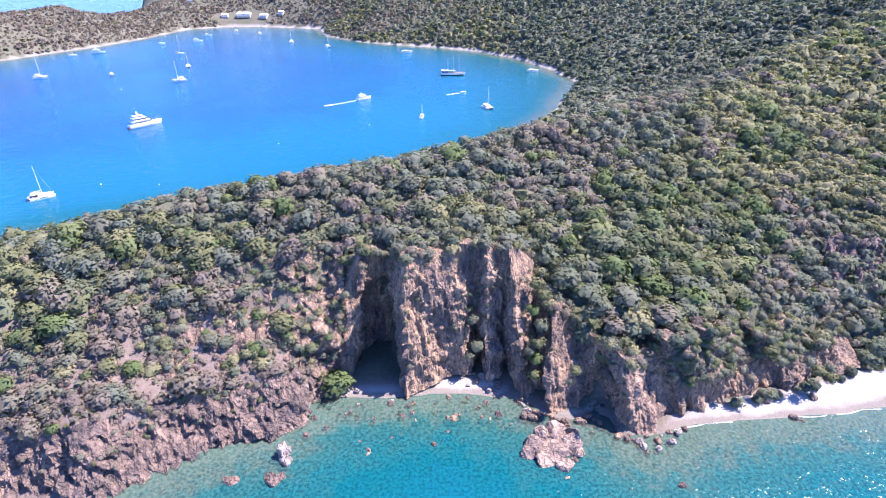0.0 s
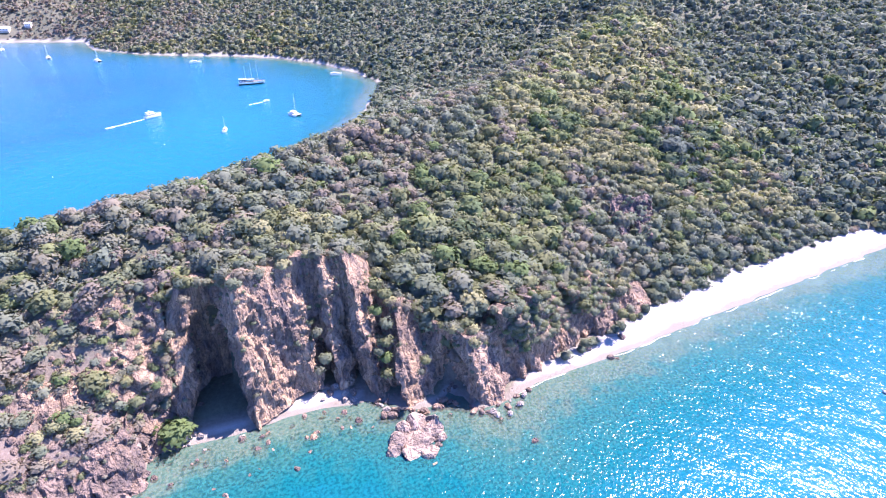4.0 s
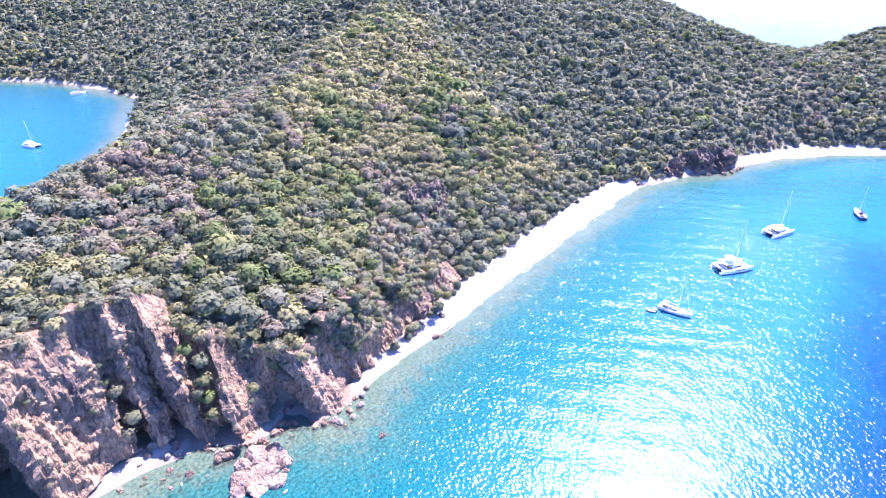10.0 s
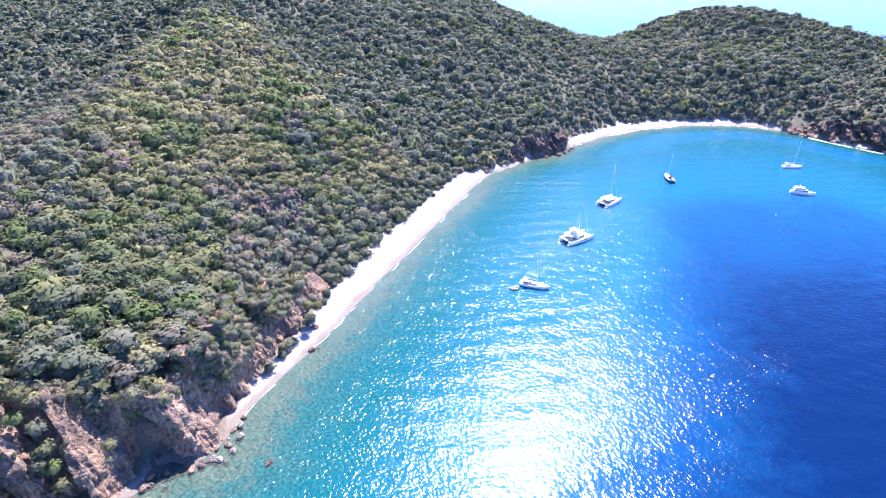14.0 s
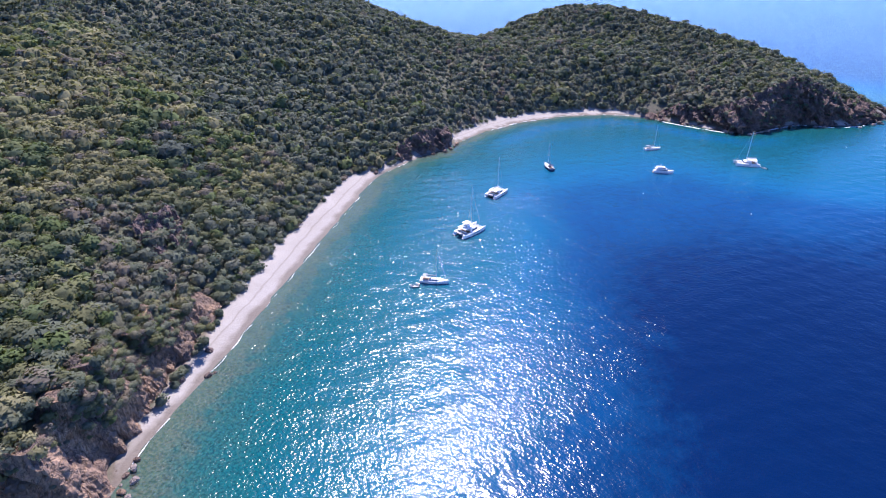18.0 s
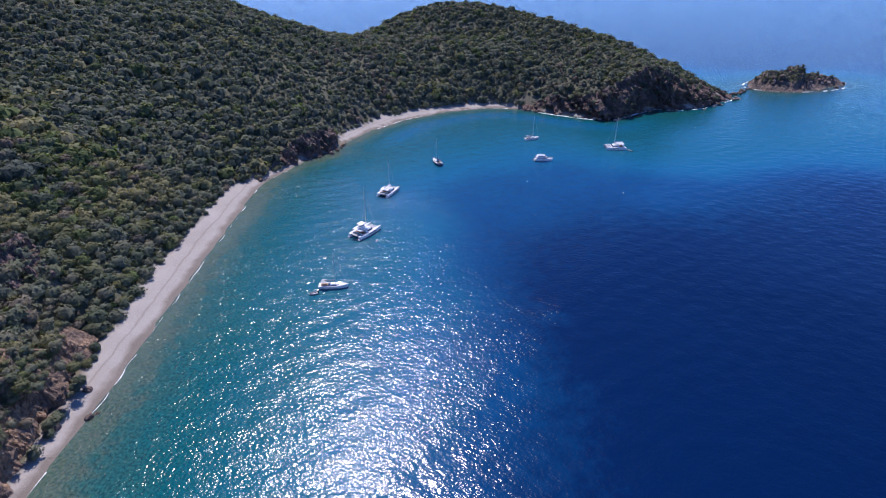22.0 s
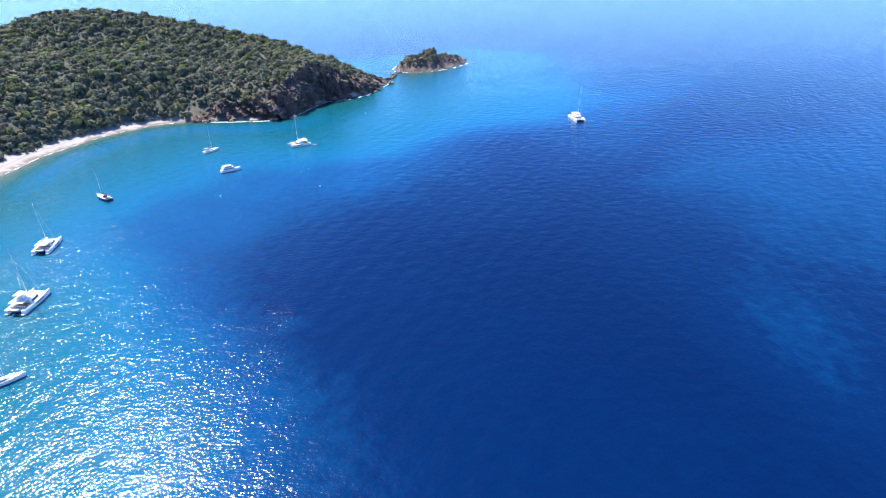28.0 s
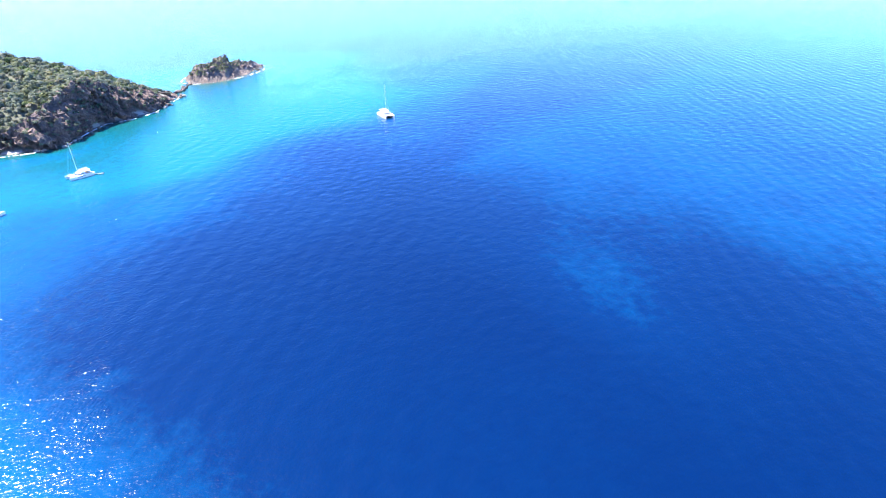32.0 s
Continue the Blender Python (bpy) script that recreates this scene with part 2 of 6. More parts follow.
def sea_material():
    """Clear tropical water: sand shining through near the shore, blue over depth, gloss broken by wind ripples."""
    add, ramp, mix, finish = shader("sea_water")
    where = add("NewGeometry")
    depth = add("Attribute", 2, _attribute_name="depth")
    patches = add("TexNoise", Vector=where, Scale=0.018, Detail=6.0, Roughness=0.62)
    mottled = add("TexNoise", Vector=where, Scale=0.16, Detail=7.0, Roughness=0.7)
    shift = add("Math", _operation="MULTIPLY", i0=add("Math", _operation="SUBTRACT", i0=patches, i1=0.5), i1=0.16)
    shift2 = add("Math", _operation="MULTIPLY", i0=add("Math", _operation="SUBTRACT", i0=mottled, i1=0.5), i1=0.2)
    level = add("Math", _operation="ADD", i0=depth, i1=add("Math", _operation="ADD", i0=shift, i1=shift2))
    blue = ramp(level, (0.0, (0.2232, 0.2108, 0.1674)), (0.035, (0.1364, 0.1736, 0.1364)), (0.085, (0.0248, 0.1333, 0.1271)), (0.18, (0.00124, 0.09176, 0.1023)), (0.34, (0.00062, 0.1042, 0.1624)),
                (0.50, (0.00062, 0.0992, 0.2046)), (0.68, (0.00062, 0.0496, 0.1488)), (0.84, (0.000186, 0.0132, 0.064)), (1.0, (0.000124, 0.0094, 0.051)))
    weed = add("TexNoise", Vector=where, Scale=1.1, Detail=5.0, Roughness=0.66)
    dapple = add("MapRange", Value=depth, i1=0.05, i2=0.42, i3=0.85, i4=0.0)
    blue = mix(dapple, blue, mix(1.0, blue, ramp(weed, (0.40, (0.14, 0.30, 0.38)), (0.58, (1.35, 1.25, 1.18))), "MULTIPLY"))
    body = add("BsdfDiffuse", Color=blue)
    clear = add("BsdfTransparent", Color=(0.50, 0.88, 0.86, 1))
    murk = add("MapRange", Value=level, i1=0.0, i2=0.17, i3=0.25, i4=1.0)
    body = add("MixShader", i0=murk, i1=clear, i2=body)
    # ripples, chop and a low swell bending in to the beach; calm in the slick, rougher under gusts
    drift = add("Mapping", Vector=where, Rotation=(0, 0, radians(-48)), Scale=(1.0, 0.72, 1.0))
    ripple = add("TexNoise", Vector=drift, Scale=0.90, Detail=1.8, Roughness=0.58)
    chop = add("TexNoise", Vector=drift, Scale=0.2, Detail=1.0, Roughness=0.5)
    swell = add("TexWave", 1, Vector=drift, Scale=0.034, Distortion=7.5, Detail=3.0, Detail_Scale=0.5)
    gust = add("TexNoise", Vector=where, Scale=0.012, Detail=3.0)
    breeze = add("Math", _operation="MULTIPLY", i0=add("MapRange", Value=gust, i1=0.3, i2=0.7, i3=0.24, i4=0.39),
                 i1=add("MapRange", Value=add("Attribute", 2, _attribute_name="calm"), i1=-0.5, i2=1.0, i3=1.25, i4=0.35))
    long_waves = add("Math", _operation="ADD", i0=add("Math", _operation="MULTIPLY", i0=chop, i1=0.32), i1=add("Math", _operation="MULTIPLY", i0=swell, i1=0.075))
    lumpy = add("Bump", Height=add("Math", _operation="ADD", i0=add("Math", _operation="MULTIPLY", i0=ripple, i1=breeze), i1=long_waves), Strength=1.0, Distance=1.0)
    gloss = add("BsdfGlossy", Color=(1, 1, 1, 1), Roughness=0.145, Normal=lumpy)
    return finish(add("MixShader", i0=add("Fresnel", IOR=1.34, Normal=lumpy), i1=body, i2=gloss))


FOLIAGE = foliage_material()
GROUND = ground_material()
CLIFF = rock_material("tan_grey_cliff", (0.34, 0.228, 0.148), (0.152, 0.114, 0.0975), (0.034, 0.025, 0.021), 0.20)
RUBBLE = rock_material("tan_rubble", (0.295, 0.203, 0.140), (0.15, 0.110, 0.092), (0.0527, 0.03906, 0.0341), 0.8)
SOIL_ROCK = rock_material("red_soil_slope", (0.31, 0.2015, 0.1457), (0.2108, 0.1457, 0.1147), (0.0992, 0.0713, 0.0558), 0.6)
BANK = rock_material("pink_shore_rock", (0.222, 0.157, 0.122), (0.112, 0.087, 0.079), (0.0465, 0.03472, 0.031), 0.8)
LIT_OCHRE = rock_material("sunlit_ochre_rock", (0.3844, 0.2604, 0.1798), (0.1984, 0.1364, 0.1085), (0.0682, 0.0465, 0.0372))
PINK = rock_material("pink_cream_rock", (0.36, 0.264, 0.203), (0.225, 0.168, 0.139), (0.0806, 0.0589, 0.05084), 1.0)
PALE = rock_material("pale_boulder", (0.372, 0.31, 0.2666), (0.2604, 0.2232, 0.2046), (0.0992, 0.0806, 0.0713), 1.0)
DARK_ROCK = rock_material("dark_cape_rock", (0.205, 0.136, 0.108), (0.108, 0.086, 0.080), (0.031, 0.0248, 0.02356))
SEA = sea_material()
BARK = plain("grey_bark", (0.16, 0.13, 0.105), 0.9, grain=0.3)
WHITE = plain("white_gelcoat", (0.82, 0.82, 0.80), 0.28, grain=0.04, size=0.8)
CREAM = plain("cream_deck", (0.76, 0.74, 0.69), 0.55, grain=0.08)
TINTED = plain("tinted_window", (0.05, 0.058, 0.068), 0.08, grain=0.1)
METAL = plain("anodised_mast", (0.50, 0.51, 0.52), 0.5, 0.5, grain=0.05)
NAVY_CLOTH = plain("navy_canvas", (0.03, 0.05, 0.11), 0.85, grain=0.2)
GREY_CLOTH = plain("grey_canvas", (0.36, 0.37, 0.38), 0.85, grain=0.1)
BLACK_HULL = plain("black_hull_paint", (0.022, 0.024, 0.03), 0.35, grain=0.2)
BLUE_HULL = plain("dark_blue_hull_paint", (0.02, 0.03, 0.075), 0.3, grain=0.15)
RUBBER = plain("grey_rubber", (0.30, 0.31, 0.32), 0.7, grain=0.1)
TEAK = plain("teak_deck", (0.30, 0.19, 0.11), 0.7, grain=0.25, size=6)
ROOF_RED = plain("red_roof_sheets", (0.38, 0.14, 0.10), 0.6, grain=0.15)
ROOF_WHITE = plain("white_roof_sheets", (0.78, 0.77, 0.74), 0.5, grain=0.06)
RENDERED = plain("cream_render", (0.70, 0.66, 0.58), 0.85, grain=0.08)
PLANK = plain("weathered_planks", (0.40, 0.35, 0.29), 0.85, grain=0.2, size=2)
FOAM = plain("sea_foam", (0.86, 0.89, 0.90), 0.8, grain=0.06, size=2)

# ---- the plan: shores and ridges, in metres ----
def xy(text):
    return [tuple(float(v) for v in p.split(",")) for p in text.split()]


# southern shore of the headland, from its western tip to the long beach
HEADLAND_SHORE = xy("-300,130 -250,88 -190,78 -140,80 -112,84 -86,89 -70,101 -57,108 -49,108 -44,113 -40,116 -42,123 -32,124 -16,123 -7,126 8,126"
                    " 16,123.5 21,124 26,121.5 30,118 33,115.6 41,115.8 45,119 50,114.5 52,109 59,108.2 65,110.5 72,112.5 85,114")
LONG_BEACH_SHORE = xy("116,117 149,122 196,128 243,134 288,140 320,131 334,128 355,116 366,116 387,107")
SECOND_BAY_SHORE = xy("412,99 446,80 479,45 495,15 497,-7 492,-35 484,-50 474,-75 469,-92 494,-116 516,-140 514,-162 522,-182 559,-219 578,-232")
BACK_SHORE = xy("600,-228 628,-190 672,-120 706,-40 722,40 718,120 702,190 690,260 705,360 740,520 770,760 760,1100 720,1500 500,1800 -200,1900 -560,1560 -660,1250 -720,960 -700,760")
BIGHT_SHORE = xy("-650,700 -579,732 -552,793 -527,846 -497,940 -480,1070 -421,1118 -345,1119 -228,1083 -197,977 -130,909 -74,878 -4,849 53,811 102,749"
                 " 133,668 147,593 128,547 108,500 99,469 60,400 10,330 -60,296 -150,262 -250,205")
ISLAND = HEADLAND_SHORE + LONG_BEACH_SHORE + SECOND_BAY_SHORE + BACK_SHORE + BIGHT_SHORE


def ridge(text):
    """Crest points from bearing, distance and height."""
    return [(r * math.sin(radians(b)), r * math.cos(radians(b)), z) for b, r, z in xy(text)]


HEADLAND_RIDGE = ridge("-66,262,10 -52,215,29 -43.3,196,36.5 -38.9,196,39 -34.1,195,42.5 -28.9,195,45 -20.6,192,48.3 -14,191,49.8 -8,192,49.6 -2.8,193,49.5 2,202,51 5.9,214,53 12.3,229,57 18.3,244,61"
                       " 22.3,266,62 26,286,65 29.5,332,70 32.1,380,74.5 35,425,82 37.1,457,90 43,540,108 50,600,116")
EAST_RIDGE = ridge("50,600,116 57,600,108 61,606,95 64.8,618,80 68.7,632,60 71.5,642,44 73.8,646,36 76.4,652,44 78.5,665,54 80,680,64.5 82.6,688,75 85.3,690,79 88,686,75.5 90.6,680,72.5 93.4,665,65.5 97,650,55.5 101.3,638,44 103.6,630,36 106,618,28 108.5,606,18 110.6,596,8")
NORTH_RIDGE = ridge("50,600,116 40,760,104 30,880,92 20,1000,104 8,1120,112 -4,1250,104 -14,1380,100 -24,1480,85 -30,1400,60 -34,1250,44 -38,1080,45 -40,960,38 -43,880,20")
GULLY = ridge("59.5,306,8 55.5,318,18 51.5,334,32 48.5,362,46 46,405,60 44,455,76")
SPUR_FLANK = ridge("40,395,84 45,345,62 50,300,38")
CAPE_KNOLL = ridge("70,400,12 68,430,34 64,480,62")
BIGHT_VALLEY = ridge("16,520,5 20,520,9 24,545,16 30,590,28 36,650,52")
ALCOVE_TOP = ridge("102.4,516,22 103.3,532,31 105.1,556,30.5 107.4,564,23")
LEE_FLANK = ridge("17,400,16 21,400,24 25,420,34 29,455,44")


def segments(points, closed=False):
    p = np.array([q[:2] for q in points], float)
    return (p, np.roll(p, -1, 0)) if closed else (p[:-1], p[1:])


def shore_distance(px, py, points, closed=True):
    """Distance from places to a line."""
    a, b = segments(points, closed)
    best = np.full(px.shape, 1e9)
    for (ax, ay), (bx, by) in zip(a, b):
        dx, dy = bx - ax, by - ay
        u = np.clip(((px - ax) * dx + (py - ay) * dy) / (dx * dx + dy * dy + 1e-9), 0, 1)
        best = np.minimum(best, (px - ax - u * dx) ** 2 + (py - ay - u * dy) ** 2)
    return np.sqrt(best)


def inside(px, py, points):
    a, b = segments(points, True)
    odd = np.zeros(px.shape, bool)
    for (ax, ay), (bx, by) in zip(a, b):
        if ay != by:
            odd ^= ((ay > py) != (by > py)) & (px < (bx - ax) * (py - ay) / (by - ay) + ax)
    return odd


def draw(grid_z, fixed, x0, y0, step, crest):
    """Mark a crest line in the grid of known heights."""
    for (ax, ay, az), (bx, by, bz) in zip(crest[:-1], crest[1:]):
        n = int(math.hypot(bx - ax, by - ay) / step * 1.5) + 2
        for u in np.linspace(0, 1, n):
            i, j = int(round((ax + (bx - ax) * u - x0) / step)), int(round((ay + (by - ay) * u - y0) / step))
            if 0 <= i < grid_z.shape[0] and 0 <= j < grid_z.shape[1]:
                grid_z[i, j], fixed[i, j] = az + (bz - az) * u, True


def relax(z, known, fixed, rounds, bulge):
    """Stretch a smooth hide over the known heights."""
    for _ in range(rounds):
        p = np.pad(z, 1, mode="edge")
        z = (p[:-2, 1:-1] + p[2:, 1:-1] + p[1:-1, :-2] + p[1:-1, 2:]) / 4 + bulge
        z[fixed] = known[fixed]
    return z


def noise_grid(px, py, size, octaves=4, seed=0, rough=0.55):
    """Fractal value noise, about -1 to 1."""
    total, amp, norm = np.zeros(px.shape), 1.0, 0.0
    for o in range(octaves):
        rng = np.random.RandomState(seed * 31 + o)
        table = rng.rand(256, 256) * 2 - 1
        u, v = px / size * 2 ** o + 37.3 * o, py / size * 2 ** o + 11.7 * o
        iu, iv = np.floor(u).astype(int), np.floor(v).astype(int)
        fu, fv = u - iu, v - iv
        fu, fv = fu * fu * (3 - 2 * fu), fv * fv * (3 - 2 * fv)
        g = lambda a, b: table[(iu + a) % 256, (iv + b) % 256]
        total += amp * ((g(0, 0) * (1 - fu) + g(1, 0) * fu) * (1 - fv) + (g(0, 1) * (1 - fu) + g(1, 1) * fu) * fv)
        norm += amp
        amp *= rough
    return total / norm * 1.6


X0, Y0, X1, Y1 = -820.0, -300.0, 1400.0, 2000.0


def island_heights():
    z, last = None, None
    for step in (60.0, 30.0, 15.0, 7.5):
        gx, gy = np.arange(X0, X1 + 1, step), np.arange(Y0, Y1 + 1, step)
        px, py = np.meshgrid(gx, gy, indexing="ij")
        land = inside(px, py, ISLAND)
        known, fixed = np.zeros(px.shape), ~land
        for crest in (HEADLAND_RIDGE, EAST_RIDGE, NORTH_RIDGE, GULLY, SPUR_FLANK, CAPE_KNOLL, BIGHT_VALLEY, LEE_FLANK, ALCOVE_TOP):
            draw(known, fixed, X0, Y0, step, crest)
        if z is None:
            z = known.copy()
        else:
            z = sample(z, last, px, py)
        z = relax(z, known, fixed, 260, 0.00035 * step * step / 4)
        last = step
    soft = z
    for _ in range(2):
        p = np.pad(soft, 1, mode="edge")
        soft = (p[:-2, 1:-1] + p[2:, 1:-1] + p[1:-1, :-2] + p[1:-1, 2:] + 2 * soft) / 6
    away = shore_distance(px, py, ISLAND)
    crests = np.minimum(shore_distance(px, py, HEADLAND_RIDGE, False), shore_distance(px, py, EAST_RIDGE, False))
    soft = np.where(land, soft + (noise_grid(px, py, 90, 4, 3) * 2.0 + noise_grid(px, py, 62, 2, 6) * 4.5 * np.clip((crests - 12) / 40, 0, 1)) * np.clip(away / 60, 0, 1), -np.minimum(away * 0.14, 18) - 0.2)
    return soft, px, py, land, away


def sample(z, step, px, py, x0=X0, y0=Y0):
    """Heights between the points of a grid."""
    u, v = np.clip((px - x0) / step, 0, z.shape[0] - 1.001), np.clip((py - y0) / step, 0, z.shape[1] - 1.001)
    i, j = u.astype(int), v.astype(int)
    fu, fv = u - i, v - j
    return (z[i, j] * (1 - fu) + z[i + 1, j] * fu) * (1 - fv) + (z[i, j + 1] * (1 - fu) + z[i + 1, j + 1] * fu) * fv


def mesh_from(name, verts, faces):
    """A mesh from arrays of places and of equal-sided faces."""
    me = bpy.data.meshes.new(name)
    verts, faces = np.asarray(verts, np.float32), np.asarray(faces, np.int32)
    k = faces.shape[1]
    me.vertices.add(len(verts))
    me.vertices.foreach_set("co", verts.ravel())
    me.loops.add(faces.size)
    me.loops.foreach_set("vertex_index", faces.ravel())
    me.polygons.add(len(faces))
    me.polygons.foreach_set("loop_start", np.arange(0, faces.size, k, dtype=np.int32))
    me.update(calc_edges=True)
    return me


def grid_faces(nx, ny, keep=None):
    i, j = np.meshgrid(np.arange(nx - 1), np.arange(ny - 1), indexing="ij")
    f = np.stack([i * ny + j, (i + 1) * ny + j, (i + 1) * ny + j + 1, i * ny + j + 1], -1).reshape(-1, 4)
    return f if keep is None else f[keep[:-1, :-1].ravel()]


ISLE_Z, ISLE_PX, ISLE_PY, ISLE_LAND, ISLE_AWAY = island_heights()


# ---- near headland: a finer sheet of heights with cliffs and beaches ----
BEACH_BACK = xy("69,117 85,121 106,125 130,132 156,138 195,146 241,151 279,156 298,144 330,133")
BAY_BACK = xy("368,121 392,118 447,97 466,78 486,53 502,26 505,4 499,-18")


def stations(text):
    """Foot and top of a cliff, station by station: foot x, y, z and top x, y, z."""
    return np.array(xy(text))


BANK_LINE = stations("-128,84,0,-136,96,8 -109,88,-0.5,-114,98,9 -86,89,-0.5,-95,98,15 -79,94,-0.5,-85,104,14 -70,101,-0.5,-74,111,12 -57,108,-0.5,-61,117,12"
                     " -48,109,-0.5,-50,119,12 -41,115,-0.5,-43,124,11 -41,123,0.6,-44,134,12 -36,127,1.2,-40,134,9")
bank_way = BANK_LINE[:, :2] - BANK_LINE[:, 3:5]
BANK_LINE[:, :2] += bank_way / np.linalg.norm(bank_way, axis=1, keepdims=True) * 2.4
BANK_LINE[:, 2] -= 0.6
RUBBLE_LINE = stations("-82,110,9,-86,126,20 -66,117,9,-73,142,29 -57,121,9,-62,152,33 -47,125,8,-49,155,36 -39,128,5,-40,157,37 -31,130,2,-33,156,37")
# the tall cliff from the cave to the beach: recesses, fins and buttresses in turn
CRAG_LINE = stations("-33.2,131.7,4,-37.4,157.5,27.6 -30.6,128.4,3,-30.9,152.9,32.0 -29.1,129.5,2,-26.9,150.4,36.4 -28.2,135.9,2,-23.8,152.0,36.0 -22.7,140.5,2,-19.1,152.1,35.1 -17.4,140.5,2,-16.1,150.7,35.2"
                     " -14.5,131.1,1.5,-15.0,147.2,36.8 -10.8,123.1,0.3,-12.6,138.0,40.3 -6.7,126.0,1,-9.3,141.9,40.4 1.1,130.8,1.8,-2.8,144.8,39.6 9.0,132.2,2,3.7,147.4,39.3 10.8,138.8,2,5.3,148.1,41.4"
                     " 13.1,140.5,2,9.2,148.8,41.0 14.4,129.8,1.8,13.8,146.9,40.4 17.8,130.8,1.8,16.5,149.1,38.8 20.0,138.8,2,18.5,148.1,40.2 22.3,129.1,1.5,20.4,147.6,40.0 24.0,122.0,0.2,21.9,147.8,39.2"
                     " 26.2,122.9,0.3,25.8,150.5,35.6 28.8,126.6,1,31.4,154.7,29.4 31.8,125.3,0.8,33.1,144.5,24.8 31.8,116.5,-0.3,33.8,136.1,22.8 36.3,115.6,-0.3,36.7,140.0,23.9 41.6,116.8,-0.3,41.4,139.4,22.1"
                     " 44.3,122.7,0,43.7,132.9,18.3 48.8,123.7,0,46.7,127.7,19.3 51.6,119.8,-0.3,49.7,123.8,19.5 51.2,112.6,-0.3,51.0,119.2,19.1 52.9,109.4,-0.3,53.7,119.0,19.3 59.3,109.2,-0.3,59.2,122.8,18.2"
                     " 64.1,112.8,0,62.8,123.7,20.4 67.3,116.3,0.4,64.0,121.1,24.0 71.1,115.6,0.3,68.9,123.8,22.2 73.5,118.4,0.6,70.1,122.8,24.0 78.0,117.1,0.6,75.8,126.1,22.2 80.8,120.5,0.9,77.2,125.1,23.8"
                     " 85.4,119.4,1,83.6,130.3,21.2 88.8,123.0,1.2,87.3,133.7,22.4 95.3,122.9,1.3,95.2,143.9,20.0 99.4,127.5,1.6,96.8,133.2,17.2 104.7,126.9,1.7,103.4,132.5,15.1 108.4,125.1,1.8,110.1,139.3,18.4"
                     " 114.0,129.7,2,114.5,138.5,15.0 119.0,131.6,2.2,119.8,134.9,11.4 126.9,132.0,2.3,129.4,144.7,14.0 137.0,135.1,2.4,136.2,143.0,6.9")
FORESHORE = [tuple(p[:2]) for p in CRAG_LINE] + [(137, 80), (-33, 80)]


TRENCH = 3.4


def steepen(line, shares):
    """Set the tops of a cliff nearer to their feet, at heights that keep their outline in the camera's view."""
    for row, share in zip(line, shares):
        far = math.hypot(row[3], row[4])
        row[3:5] += (row[:2] - row[3:5]) * share
        row[5] = EYE - (EYE - row[5]) * math.hypot(row[3], row[4]) / far


def headland_heights():
    step, x0, y0 = 2.0, -330.0, 60.0
    px, py = np.meshgrid(np.arange(x0, 430, step), np.arange(y0, 260, step), indexing="ij")
    coarse = sample(ISLE_Z, 7.5, px, py)
    land = inside(px, py, ISLAND)
    away = shore_distance(px, py, ISLAND)
    known = np.where(land, coarse, 0.0)
    fixed = ~land
    edge = np.zeros(px.shape, bool)
    edge[:3], edge[-3:], edge[:, -3:] = True, True, True
    fixed |= edge
    draw(known, fixed, x0, y0, step, HEADLAND_RIDGE)
    draw(known, fixed, x0, y0, step, [(x, y, 2.6) for x, y in BEACH_BACK])
    for line in (BANK_LINE, RUBBLE_LINE, CRAG_LINE):
        for k, drop in ((0.55, 3.0), (0.8, 3.5), (1.0, 0.4)):
            draw(known, fixed, x0, y0, step, [tuple(f * (1 - k) + t * k - np.array((0, 0, (0.3 if line is RUBBLE_LINE else 1) * drop + (0 if k == 1 or line is RUBBLE_LINE else 0.35 * (t[2] - f[2]) * (1 - k))))) for f, t in zip(line[:, :3], line[:, 3:])])
    z = relax(np.where(fixed, known, coarse), known, fixed, 700, 0.0012)
    z += noise_grid(px, py, 16, 4, 5) * np.clip((away - 22) / 25, 0, 1) * 1.1 * ~edge
    for line, back in ((CRAG_LINE, TRENCH),):
        away_in = (line[:, 3:5] - line[:, :2]) / np.linalg.norm(line[:, 3:5] - line[:, :2], axis=1, keepdims=True)
        z = np.where(inside(px, py, np.concatenate([line[:, :2], (line[:, 3:5] + away_in * back)[::-1]])), np.minimum(z, 1.2), z)
    feet = np.concatenate([CRAG_LINE[1:, :2], [(137, 80), (-28, 80)]])
    z = np.where(inside(px, py, feet) & land, np.minimum(z, np.minimum(0.2 + 0.16 * away, 1.9)), z)
    fade = np.clip(np.minimum(np.minimum(px - x0, 430 - px) / 40, (260 - py) / 30), 0, 1)
    z = z * fade + coarse * (1 - fade)
    return np.where(land, z, -np.minimum(away * 0.13, 18) - 0.25), x0, y0, step


NEAR_Z, NEAR_X0, NEAR_Y0, NEAR_STEP = headland_heights()


SAND_AREAS = [BEACH_BACK + [(355, 121)] + LONG_BEACH_SHORE[-2::-1] + HEADLAND_SHORE[:-4:-1], BAY_BACK + SECOND_BAY_SHORE[:6][::-1] + LONG_BEACH_SHORE[-1:],
              xy("-46,113 -41,128 -34,131 -28,130 -15,130 -10,126 -4,130 6,138 12,138 17,132 22,121 8,122 -16,120")]


